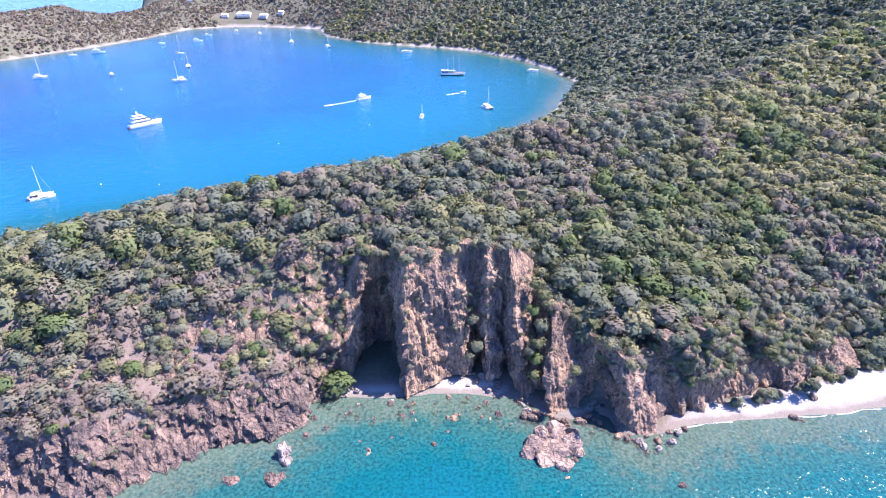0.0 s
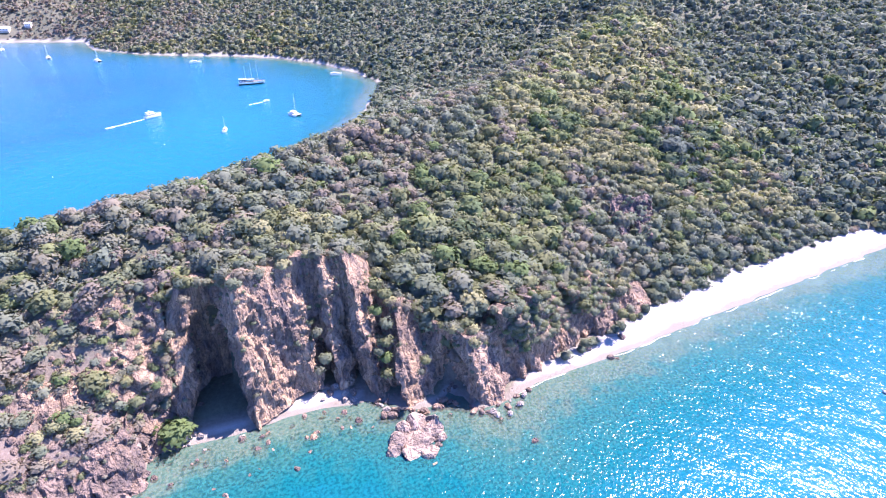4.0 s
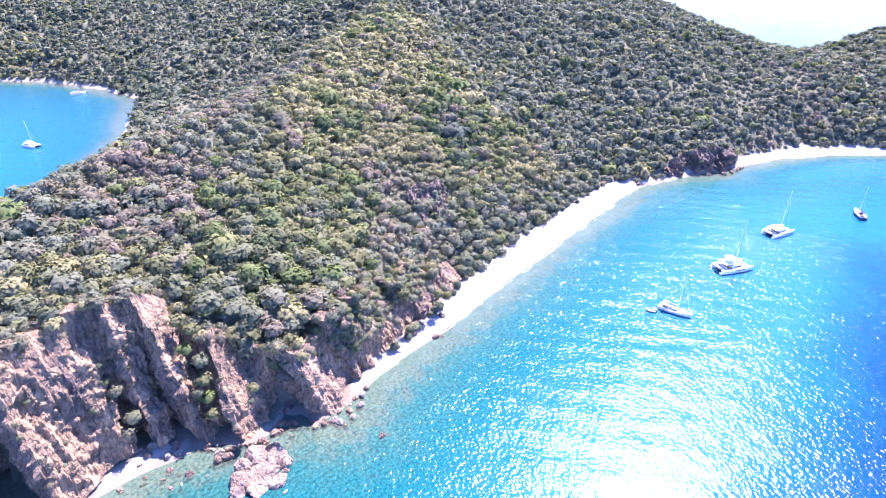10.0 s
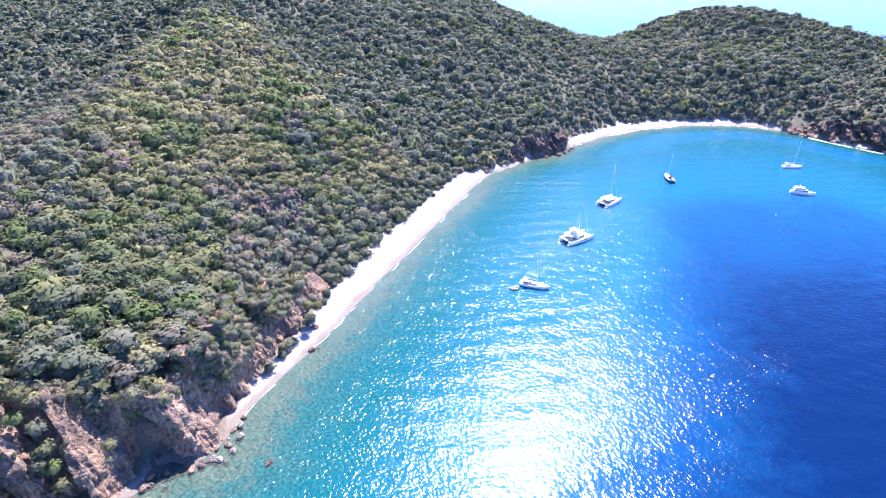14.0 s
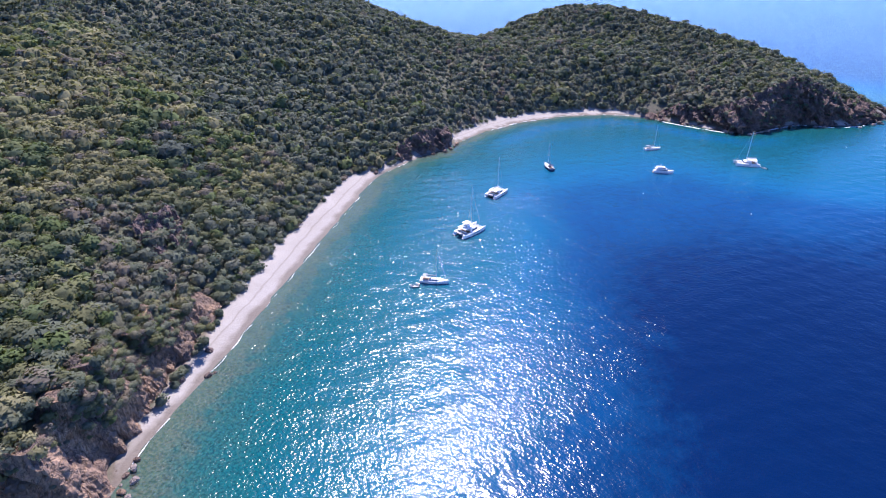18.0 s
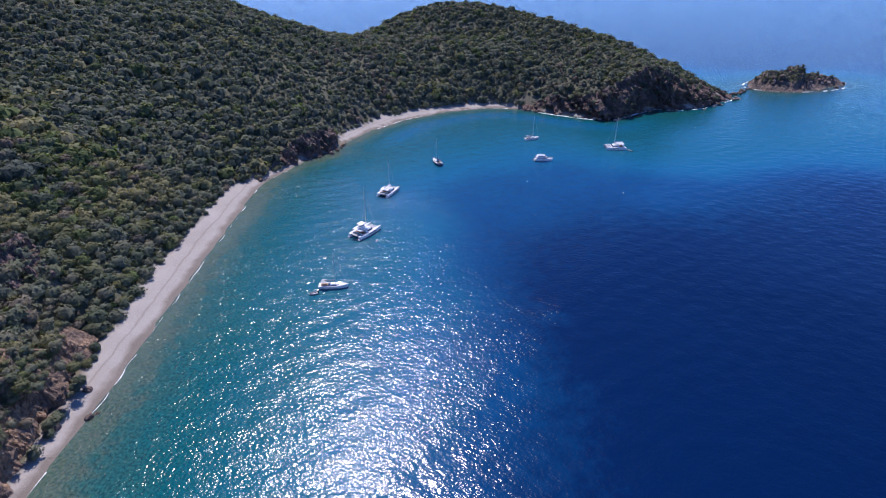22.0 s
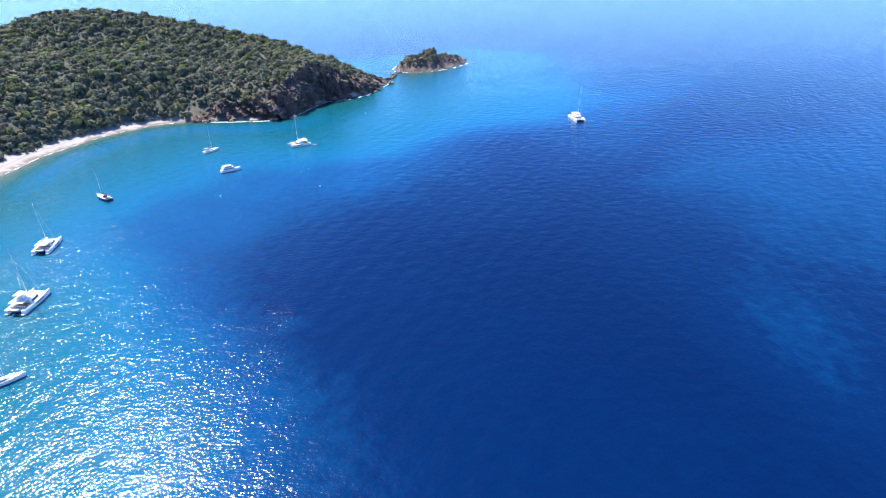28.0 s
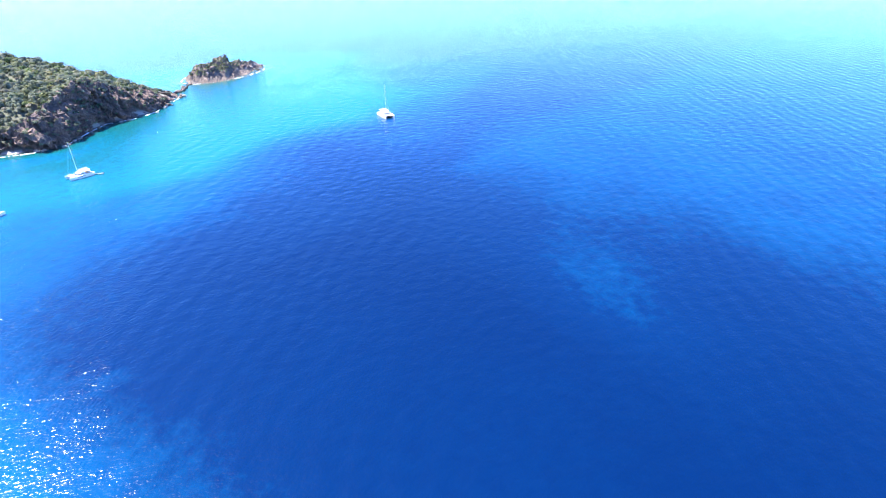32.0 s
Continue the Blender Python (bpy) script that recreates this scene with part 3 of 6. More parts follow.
def height_at(px, py):
    px, py = np.asarray(px, float), np.asarray(py, float)
    near = (px > NEAR_X0 + 4) & (px < 420) & (py > NEAR_Y0 + 2) & (py < 254)
    z = np.where(near, sample(NEAR_Z, NEAR_STEP, px, py, NEAR_X0, NEAR_Y0), sample(ISLE_Z, 7.5, px, py))
    by = np.where(near | ((px > 330) & (px < 560) & (py > -60) & (py < 170)), 1, 0).astype(bool)
    cap = np.full(px.shape, 1e9)
    if by.any():
        bx, bb = px[by], py[by]
        behind = np.minimum(shore_distance(bx, bb, BEACH_BACK[2:], False), shore_distance(bx, bb, BAY_BACK, False))
        limit = 2.0 + 0.85 * behind
        for area in SAND_AREAS:
            limit = np.where(inside(bx, bb, area), 0.2 + 0.16 * shore_distance(bx, bb, ISLAND), limit)
        cap[by] = limit
    return np.minimum(z, cap)


def line_of(start, fine0, fine1, end, fine, wide):
    return np.concatenate([np.arange(start, fine0, wide), np.arange(fine0, fine1, fine), np.arange(fine1, end + 1, wide)])


def set_value(me, name, values):
    me.attributes.new(name, "FLOAT", "POINT").data.foreach_set("value", np.asarray(values, np.float32).ravel())


ISLET = (640, -322)
ISLET_AXIS = (0.37, -0.93)
SHELF_EDGE = xy("120,60 180,24 235,5 268,-40 296,-130 345,-235 430,-345 560,-420")


def islet_away(px, py):
    """Distance outside the islet's oval."""
    u, v = (px - ISLET[0]) * ISLET_AXIS[0] + (py - ISLET[1]) * ISLET_AXIS[1], (px - ISLET[0]) * -ISLET_AXIS[1] + (py - ISLET[1]) * ISLET_AXIS[0]
    return np.maximum(np.hypot(u / 68, v / 36) - 1, 0) * 40


def build_ground():
    gx = line_of(X0, -140, 545, X1, 3.5, 9.0)
    gy = line_of(Y0, -60, 172, Y1, 3.5, 9.0)
    px, py = np.meshgrid(gx, gy, indexing="ij")
    z = height_at(px, py)
    away = shore_distance(px, py, ISLAND)
    land = inside(px, py, ISLAND)
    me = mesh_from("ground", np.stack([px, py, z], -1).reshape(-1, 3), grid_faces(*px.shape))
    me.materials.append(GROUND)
    me.polygons.foreach_set("use_smooth", np.ones(len(me.polygons), bool))
    # sand: the long beach, the bay beach, narrow strips in the far bay, and the bed near the shore
    beach = inside(px, py, SAND_AREAS[0]) | inside(px, py, SAND_AREAS[1])
    cove = inside(px, py, xy("-44,121 -34,126 -28,128 -17,127 -10,125 -4,128 4,132.5 12,132.5 17,129 22,121 8,124 -16,121"))
    far_strip = (away < 0.2 + 1.8 * noise_grid(px, py, 40, 2, 8)) & (py > 440) & (px > -520) & (px < 170)
    resort = np.hypot((px + 400) / 1.8, py - 1128) < 34
    sand = (~land) | beach | far_strip | cove | (resort & (away < 26))
    set_value(me, "sand", sand & (z < 2.6))
    dry = np.clip((-25 - px) / 30, 0, 1) * np.clip((176 - py + 0.3 * (px + 25)) / 30, 0, 1) * (py < 260)
    pen = np.clip((-150 - px) / 150, 0, 1) * (py > 600)
    steep = np.clip((20 - away) / 12, 0, 1) * (py < 260)
    # recess floors keep the darker scrub colour, painting in the cliff's shade
    shaded = inside(px, py, xy("-29,132 -29,150 18,150 18,131 12,134 2,133.5 -4,131.5 -12,130")) | inside(px, py, np.concatenate([CRAG_LINE[:, :2], CRAG_LINE[::-1, 3:5]]))
    set_value(me, "bare", ~shaded * np.where((px > 330) | (py > 300), 0.35, 1.0) * np.clip(np.maximum(np.maximum(dry * 1.1, pen * 0.5), steep) + 0.4 * noise_grid(px, py, 30, 4, 9) - 0.05, 0, 1))
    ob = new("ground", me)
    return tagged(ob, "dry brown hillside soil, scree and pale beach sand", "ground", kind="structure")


def deep(px, py):
    """How deep the water looks, from 0 at the waterline to 1 far out."""
    away = np.minimum(shore_distance(px, py, ISLAND), islet_away(px, py) * 2.2 + 6)
    wavy = noise_grid(px, py, 160, 3, 12)
    near_cliffs = np.clip((150 - px) / 60, 0, 1) * np.clip((py - 40) / 40, 0, 1)
    shelf = away / (1 + 0.25 * wavy) * (1 - 0.25 * near_cliffs) * (1 + 0.25 * np.clip((330 - px) / 120, 0, 1) * np.clip((40 - py) / 60, 0, 1)) * (1 - 0.40 * np.clip((away - 30) / 50, 0, 1) * np.clip((px - 300) / 80, 0, 1) * np.clip((700 - px) / 60, 0, 1))
    d = np.interp(shelf, (0, 5, 16, 40, 75, 112, 150, 210, 300), (0.0, 0.03, 0.115, 0.26, 0.42, 0.56, 0.72, 0.88, 1.0))
    over = shore_distance(px, py, SHELF_EDGE, False) * np.where(inside(px, py, SHELF_EDGE + [(800, -420), (800, 200), (120, 200)]), 1, -1) + 26 * wavy
    shelf_d = np.interp(over, (-110, -40, 20, 90, 170), (1.0, 0.84, 0.68, 0.56, 0.49))
    d = np.where(px > 160, np.minimum(d, shelf_d + np.clip((200 - px) / 40, 0, 1) + np.clip((px - 560 + 0.5 * (-300 - py).clip(0)) / 70, 0, 1)), d)
    # pale sand banks off the bay and towards the islet, dark weed close under the cliffs
    bank = np.exp(-(((px - 505) * 0.75 + (py + 235) * 0.66) / 150) ** 2 - (((px - 505) * -0.66 + (py + 235) * 0.75) / 78) ** 2)
    d = d * (1 - 0.62 * bank) + 0.32 * 0.62 * bank
    along, across = (px - 428) * 0.45 - (py + 195) * 0.89, (px - 428) * 0.89 + (py + 195) * 0.45
    streak = 0.75 * np.exp(-(along / 75) ** 2 - ((across + 8 * noise_grid(px, py, 45, 2, 13)) / 24) ** 2)
    d = d * (1 - streak) + 0.36 * streak
    weed = np.exp(-((away - 26) / 13) ** 2) * np.clip((px - 350) / 40, 0, 1) * np.clip((130 - py) / 60, 0, 1) * np.clip((py + 150) / 50, 0, 1)
    d += 0.28 * weed
    pool = np.exp(-((px - 215) / 34) ** 2 - ((py - 50) / 26) ** 2)
    d = d - 0.10 * pool
    bight = inside(px, py, BIGHT_SHORE + [(-330, 150), (-900, 350)])
    east = np.clip((px + 150) / 200, 0, 1)
    d = np.where(bight, np.interp(away, (0, 8, 30, 90, 190), (0.02, 0.12, 0.31, 0.47, 0.60)) - 0.10 * east + 0.03 * wavy, d)
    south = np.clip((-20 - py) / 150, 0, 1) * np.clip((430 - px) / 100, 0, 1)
    along, across = (px - 72) * -0.79 + (py + 176) * 0.62, (px - 72) * 0.62 + (py + 176) * 0.79
    plume = np.exp(-(along / 62) ** 2 - ((across + 6 * wavy) / 27) ** 2) + 0.6 * np.exp(-((px - 66) / 15) ** 2 - ((py + 113) / 12) ** 2)
    # gust patch: its glitter is paled into the depth colour
    ruffle = np.exp(-((px - 171) / 5) ** 2 - ((py + 26) / 7) ** 2)
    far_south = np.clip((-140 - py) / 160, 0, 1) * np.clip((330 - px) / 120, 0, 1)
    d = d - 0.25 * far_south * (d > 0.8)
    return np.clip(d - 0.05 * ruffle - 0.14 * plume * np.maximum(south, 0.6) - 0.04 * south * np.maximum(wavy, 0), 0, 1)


def build_sea():
    out = [-5000, -4200, -3500, -2900, -2400, -2000, -1700, -1450, -1250, -1100, -980]
    gx = np.concatenate([out, np.arange(-900, -140, 15), np.arange(-140, 620, 4.0), np.arange(620, 900, 15), [980, 1100, 1300, 1600, 2000, 2600, 3300, 4100, 5000]])
    gy = np.concatenate([[-5000, -4200, -3400, -2700, -2100, -1700, -1350, -1100, -900, -750], np.arange(-650, -240, 10), np.arange(-240, 160, 4.0),
                         np.arange(160, 1200, 10), [1250, 1350, 1500, 1700, 2000, 2600, 3300, 4100, 5000]])
    px, py = np.meshgrid(gx, gy, indexing="ij")
    me = mesh_from("sea", np.stack([px, py, 0 * px], -1).reshape(-1, 3), grid_faces(*px.shape))
    me.materials.append(SEA)
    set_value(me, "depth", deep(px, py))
    slick = shore_distance(px, py, xy("84,19 109,6 128,-8 160,-26 178,-33"), False) + 2.5 * noise_grid(px, py, 14, 2, 88)
    second = shore_distance(px, py, xy("126,33 141,38 152,44"), False) + 2 * noise_grid(px, py, 12, 2, 89)
    gust = np.exp(-((px - 174) / 9) ** 2 - ((py + 26) / 5) ** 2) + 0.7 * np.exp(-((px - 152) / 8) ** 2 - ((py + 18) / 5) ** 2)
    south = np.clip((14 - py - 0.42 * (px - 90) + 9 * noise_grid(px, py, 30, 3, 90)) / 30, 0, 1) * np.clip((600 - px) / 200, 0, 1)
    sheltered = np.maximum(np.maximum(1.4 - slick / 3.0, 0.7 - second / 3.5), 0.95 * south)
    surge = 0.12 * np.exp(-(shore_distance(px, py, LONG_BEACH_SHORE, False) / 50) ** 2) * (px < 330)
    set_value(me, "calm", np.clip(sheltered, 0, 1) - surge - 1.1 * np.clip(gust, 0, 1))
    return tagged(new("sea", me), "clear turquoise to deep blue tropical sea with ripples", "water", kind="structure")


build_ground()
build_sea()


# ---- cliffs, rocks and boulders ----
def part(name, bm, material, parent, label=""):
    me = bpy.data.meshes.new(name)
    bm.to_mesh(me)
    bm.free()
    me.materials.append(material)
    ob = new(name, me)
    ob.parent = parent
    return tagged(ob, label)


def cliff_face(name, line, material, label, cell=0.8, rough=1.0, seed=1, lean=1.8, streaks=4.5, lip=0.0, hollow=None, grain=(0.9, 1.5, 0.8), bedding=0.35):
    """A broken rock face hung from its top edge to its foot, proud along the buttresses."""
    f, t = line[:, :3], line[:, 3:]
    run = np.concatenate([[0], np.cumsum(np.hypot(*np.diff((f + t)[:, :2] / 2, axis=0).T))])
    tall = float(np.max(t[:, 2] - f[:, 2])) + 4
    ns, nv = int(run[-1] / cell) + 2, int(tall / cell) + 3
    s, v = np.linspace(0, run[-1], ns), np.linspace(0, 1, nv)
    foot = np.stack([np.interp(s, run, f[:, k]) for k in range(3)], -1)
    top = np.stack([np.interp(s, run, t[:, k]) for k in range(3)], -1)
    sv, vv = np.meshgrid(s, v, indexing="ij")
    ends = np.clip(np.minimum(s, run[-1] - s) / 2.5, 0, 1)
    top[:, 2] += noise_grid(s, s * 0, 9, 3, seed + 4) * 1.5 * rough * ends
    zz = foot[:, None, 2] * (1 - vv) + top[:, None, 2] * vv
    lean = np.interp(s, run, np.broadcast_to(lean, run.shape))[:, None]
    back = vv ** (lean * (1 + 0.35 * ends[:, None] * noise_grid(sv, zz, 14, 2, seed + 9)))
    place = foot[:, None, :] * (1 - back[..., None]) + top[:, None, :] * back[..., None]
    place[..., 2] = zz
    if hollow:
        x0, x1, ceiling, depth = hollow
        place[..., 1] += depth * np.clip(np.minimum(place[..., 0] - x0, x1 - place[..., 0]) / 2.5, 0, 1) * np.clip((ceiling - zz - 0.25 * np.abs(place[..., 0] - (x0 + x1) / 2) ** 1.6) / 7, 0, 1)
    along = np.gradient(place[..., :2], axis=0)
    out = np.stack([along[..., 1], -along[..., 0]], -1)
    out /= np.linalg.norm(out, axis=-1, keepdims=True) + 1e-6
    ribs = 1 - np.abs(noise_grid(sv + 0.12 * zz, zz * 0.13, streaks, 3, seed)) * 2
    tilt = sv + bedding * zz
    blocks = np.floor(noise_grid(tilt, zz * 0.7, 6.0, 2, seed + 1) * 4) / 4 + 0.55 * np.floor(noise_grid(tilt, zz * 0.9 - 0.3 * sv, 2.4, 2, seed + 5) * 3) / 3
    chips = noise_grid(sv, zz, 1.7, 3, seed + 2)
    push = (ribs * grain[0] + blocks * grain[1] + chips * grain[2]) * rough * np.clip(0.35 + 1.3 * np.sin(np.pi * np.clip(vv * 0.9 + 0.08, 0, 1)), 0, 1.2)
    push *= np.clip(np.minimum(sv, run[-1] - sv) / 2.5, 0, 1)
    place[..., :2] += out * push[..., None]
    place[..., 2] += noise_grid(sv, zz, 2.3, 2, seed + 3) * 0.5 * rough * (vv < 0.98)
    if lip:
        inland = (top - foot)[:, :2] / (np.linalg.norm((top - foot)[:, :2], axis=1, keepdims=True) + 1e-6)
        edge = place[:, -1:, :]
        shelf = np.concatenate([edge + np.concatenate([inland * d, np.full((ns, 1), -drop)], 1)[:, None, :] for d, drop in ((lip * 0.35, 0.1), (lip * 0.7, 0.3), (lip, 1.0))], 1)
        place, nv = np.concatenate([place, shelf], 1), nv + 3
    me = mesh_from(name, place.reshape(-1, 3), grid_faces(ns, nv))
    me.polygons.foreach_set("use_smooth", np.zeros(len(me.polygons), bool))
    me.materials.append(material)
    ob = new(name, me)
    return tagged(ob, label, "cliff", kind="structure")


bank = cliff_face("shore_bank", BANK_LINE, BANK, "broken pink and grey rock bank along the waterline", 0.5, 1.1, 3, 0.95, 3.0, grain=(0.4, 0.8, 1.1), bedding=1.3)
rubble = cliff_face("rubble_slope", RUBBLE_LINE, RUBBLE, "steep broken slope of tan and pinkish rock", 0.6, 1.2, 41, 1.1, 5.0, grain=(0.2, 1.4, 0.8), bedding=0.8)
point = cliff_face("sea_cliff", CRAG_LINE, CLIFF, "tall tan and grey cliff with a dark sea cave, fins and buttresses",
                   0.5, 0.8, 11, 1.06, 2.6, lip=7.0, hollow=(-29.5, -13.5, 30, 8.0), grain=(0.8, 1.1, 0.75), bedding=0.12)
point.data.materials.append(LIT_OCHRE)
point.data.materials.append(SOIL_ROCK)
# sun-side faces of the ochre buttress: lit orange put into the rock colour
for face in point.data.polygons:
    if 53.5 < face.center.x + 0.05 * face.center.z < 64.5 and face.center.z < 17 and face.normal.x > -0.25:
        face.material_index = 1
    elif 88 < face.center.x < 99 and face.center.z > 9:
        face.material_index = 2
OUTCROP_LINE = stations("134,160,20,138,173,33 140,156,17,143,170,33 146,155.5,16,149,169,31 152,158,17,155,170,31 158,162,18,160,172,28")
outcrop = cliff_face("rock_outcrop", OUTCROP_LINE, DARK_ROCK, "dark bare rock outcrop among the bushes above the beach", 0.7, 1.2, 47, 1.0, 3.5, lip=1.0)
CAPE_LINE = stations("318,134,0.5,322,146,7 334,129,0,338,141,11 346,121,0,350,134,13 356,116,0,361,128,14 366,115,0,371,126,13 376,116,0.5,381,127,8")
EAST_LINE = stations("497,-22,0.2,508,-20,4 488,-46,0,500,-42,9 476,-72,0,489,-66,14 469,-92,0,484,-85,19 482,-106,0,497,-106,23 494,-117,0,512,-119,32"
                     " 514,-139,0,531,-139,32 514,-161,0,531,-162,24 522,-182,0,540,-174,16 540,-202,0,557,-186,13 560,-220,0,572,-207,8 578,-233,-0.5,584,-226,3")
EAST_LINE[:, 5] *= 1.05
seaward = EAST_LINE[:, :2] - EAST_LINE[:, 3:5]
EAST_LINE[:, :2] += seaward / np.linalg.norm(seaward, axis=1, keepdims=True) * 5
EAST_LINE[:, 2] -= 0.5
steepen(EAST_LINE, [0.3] * len(EAST_LINE))
steepen(CAPE_LINE, [0.5] * len(CAPE_LINE))
cape = cliff_face("cape_cliff", CAPE_LINE, DARK_ROCK, "dark rock cape between the two beaches", 0.9, 1.5, 31, 1.6)
far_cliff = cliff_face("east_cliff", EAST_LINE, DARK_ROCK, "dark reddish cliff round the far point", 1.1, 2.3, 37, 1.3, 9.0)


def boulder_mesh(name, material, seed, size=(1, 1, 0.7), cuts=9, fine=3):
    """A block with broken flat sides and worn edges, resting on z = 0."""
    rng = random.Random(seed)
    bm = bmesh.new()
    bmesh.ops.create_icosphere(bm, subdivisions=fine, radius=1.0)
    planes = [(Vector((rng.gauss(0, 1), rng.gauss(0, 1), rng.gauss(0, 1))).normalized(), rng.uniform(0.55, 0.92)) for _ in range(cuts)]
    for v in bm.verts:
        for n, d in planes:
            over = v.co.dot(n) - d
            if over > 0:
                v.co -= n * over * 0.92
        v.co += v.co.normalized() * noise.noise(v.co * 2.6 + Vector((seed, 0, 0))) * 0.13
        v.co = Vector((v.co.x * size[0], v.co.y * size[1], v.co.z * size[2] + size[2] * 0.55))
    me = bpy.data.meshes.new(name)
    bm.to_mesh(me)
    bm.free()
    me.materials.append(material)
    return me


BOULDERS = [boulder_mesh("boulder", m, k, s, fine=2) for k, (m, s) in enumerate([(PALE, (1, 0.8, 0.6)), (BANK, (1, 0.9, 0.7)), (PALE, (0.8, 1.1, 0.8)), (CLIFF, (1.1, 0.8, 0.6)), (DARK_ROCK, (1, 0.9, 0.8))])]


def boulder(x, y, size, kind, turn=0.0, z=None, label="", group=""):
    ob = new("boulder", BOULDERS[kind])
    ob.matrix_world = pose(x, y, (float(height_at(x, y)) if z is None else z) - 0.28 * size, 0, 0, turn) @ Matrix.Diagonal((size, size, size, 1))
    return tagged(ob, label, "boulder", group)


# the two stacks off the shore
def rock_stack(name, x, y, label, lumps, material):
    base = new(name)
    base.location = (x, y, -2.2)
    tagged(base, label, "rock")
    for k, (dx, dy, r, h) in enumerate(lumps):
        ob = new("rock", boulder_mesh("rock", material, 60 + k + int(abs(x)), (r, r * 0.85, h), 14, 3))
        ob.location = (dx, dy, 0)
        ob.parent = base
    return base


rock_stack("sea_rock", 30.5, 104.5, "low broken pink-brown rock stack standing in shallow water",
           [(0, 0, 6.2, 3.1), (5, 1.4, 3.9, 3.7), (-5.2, 0.8, 4.2, 3.2), (1.2, 4.6, 4.2, 4.3), (-2, -4, 4, 2.9), (6, 4.6, 2.7, 3.4), (-7, -2.2, 2.6, 2.8), (2.4, -5.8, 3.0, 2.7), (-3, 3.6, 2.6, 4.2), (6.5, -2, 2.2, 3.0)], PINK)
rock_stack("sea_rock", -43.5, 102, "pale slab of rock tilted up out of the water", [(0, 0, 2.3, 4.6), (0.8, -2.0, 2.6, 2.8), (-0.4, 1.4, 1.9, 3.6)], PALE)
rock_stack("sea_rock", -44.5, 94, "round grey rock awash beside the bank", [(0, 0, 3.2, 2.7), (2.0, 0.8, 2.2, 2.3)], BANK)
rock_stack("sea_rock", -55, 93.5, "dark submerged rock beside the bank", [(0, 0, 2.6, 1.9), (-1.8, 0.6, 1.5, 1.8)], DARK_ROCK)
rock_stack("sea_rock", 3, 115.5, "reddish rock awash in the cove", [(0, 0, 2.2, 2.0), (1.4, 0.8, 1.5, 1.9), (-1.6, 0.2, 1.3, 1.8)], CLIFF)
rock_stack("sea_rock", -14, 108.5, "dark flat rock under clear water", [(0, 0, 2.0, 1.8), (1.5, 0.4, 1.3, 1.7)], DARK_ROCK)

rng = random.Random(5)
for x, y, s, k in [(-2, 122, 0.9, 1), (-26, 121, 0.9, 0), (-8, 114.5, 0.8, 3), (11, 120, 0.7, 1), (14, 115, 0.8, 3), (-39, 109, 1.2, 1), (-34, 112, 0.8, 1), (-16, 122.4, 1.1, 0),
                   (-20, 116, 0.6, 3), (20, 113, 0.7, 1), (-29, 117, 0.7, 1), (8, 112, 0.6, 3)]:
    boulder(x, y, s, k, rng.uniform(0, 360), None if y > 121.5 else -0.35, "small wave-worn boulder in the shallow cove", "boulders in the cove")
for k in range(46):
    x = rng.uniform(-42, 62)
    y = float(np.interp(x, [p[0] for p in HEADLAND_SHORE[10:]], [p[1] for p in HEADLAND_SHORE[10:]])) - 1.5 - 20 * rng.random() ** 1.6
    boulder(x, y, rng.uniform(0.5, 1.35), rng.choice((1, 3, 4, 4)), rng.uniform(0, 360), rng.uniform(-0.75, -0.3), "dark rock lying under clear shallow water", "sunken rocks in the cove")
for x, y, s, k in [(-38, 126, 1.0, 0), (-36.5, 124.5, 0.8, 0), (-31, 126, 1.2, 2), (-28.5, 127.5, 1.5, 0), (-27, 125.8, 1.1, 2), (-30, 124.2, 0.7, 0), (-33, 123.6, 0.7, 1),
                   (8, 128.5, 1.0, 0), (10.5, 130, 1.4, 1), (12.5, 131.5, 1.7, 2), (15, 129, 1.5, 0), (14.5, 126, 1.2, 2), (17, 125.5, 1.3, 0), (17.5, 128, 1.6, 1), (6, 131.5, 0.9, 0), (10, 133, 1.1, 3)]:
    boulder(x, y, s, k, rng.uniform(0, 360), None, "pale fallen boulder at the foot of the cliff", "fallen boulders")
for x, y, s, k in [(24, 116, 1.5, 1), (26.5, 115, 1.7, 1), (28, 117, 1.4, 3), (25.5, 118, 1.5, 0), (40, 114, 1.4, 1), (43, 116, 1.5, 3), (46, 113.5, 1.1, 1), (36, 113.5, 1.5, 1), (50, 108.5, 1.3, 3),
                   (56, 104.8, 1.4, 0), (60, 104, 1.2, 0), (64.5, 106.5, 1.5, 0), (67.5, 109.5, 1.3, 2), (70, 111, 1.0, 1)]:
    boulder(x, y, s, k, rng.uniform(0, 360), 0.2, "jagged wet boulder below the buttress", "boulders under the buttresses")
for k in range(44):
    u = 16 + 15 * (k + rng.random()) / 44
    a, b = CRAG_LINE[int(u), :2], CRAG_LINE[int(u) + 1, :2]
    x, y = a + (b - a) * (u % 1)
    boulder(x + rng.uniform(-1, 1), y - rng.uniform(0.8, 3.4), rng.uniform(0.6, 1.5), rng.choice((0, 1, 3, 3, 4)), rng.uniform(0, 360), rng.uniform(-0.2, 0.35), "broken rock fallen at the foot of the cliff", "fallen rocks along the cliff foot")
for x, y, s, k in [(113.5, 122.5, 1.5, 4), (98, 121, 1.6, 4), (104, 115.4, 1.4, 1), (106, 114.6, 0.9, 1), (94, 125.5, 1.2, 3), (84, 121, 0.9, 3), (293, 141.5, 1.9, 4), (300, 143, 1.2, 4), (133, 134, 0.9, 4)]:
    boulder(x, y, s, k, rng.uniform(0, 360), None, "dark boulder lying on the pale beach", "boulders on the beach")
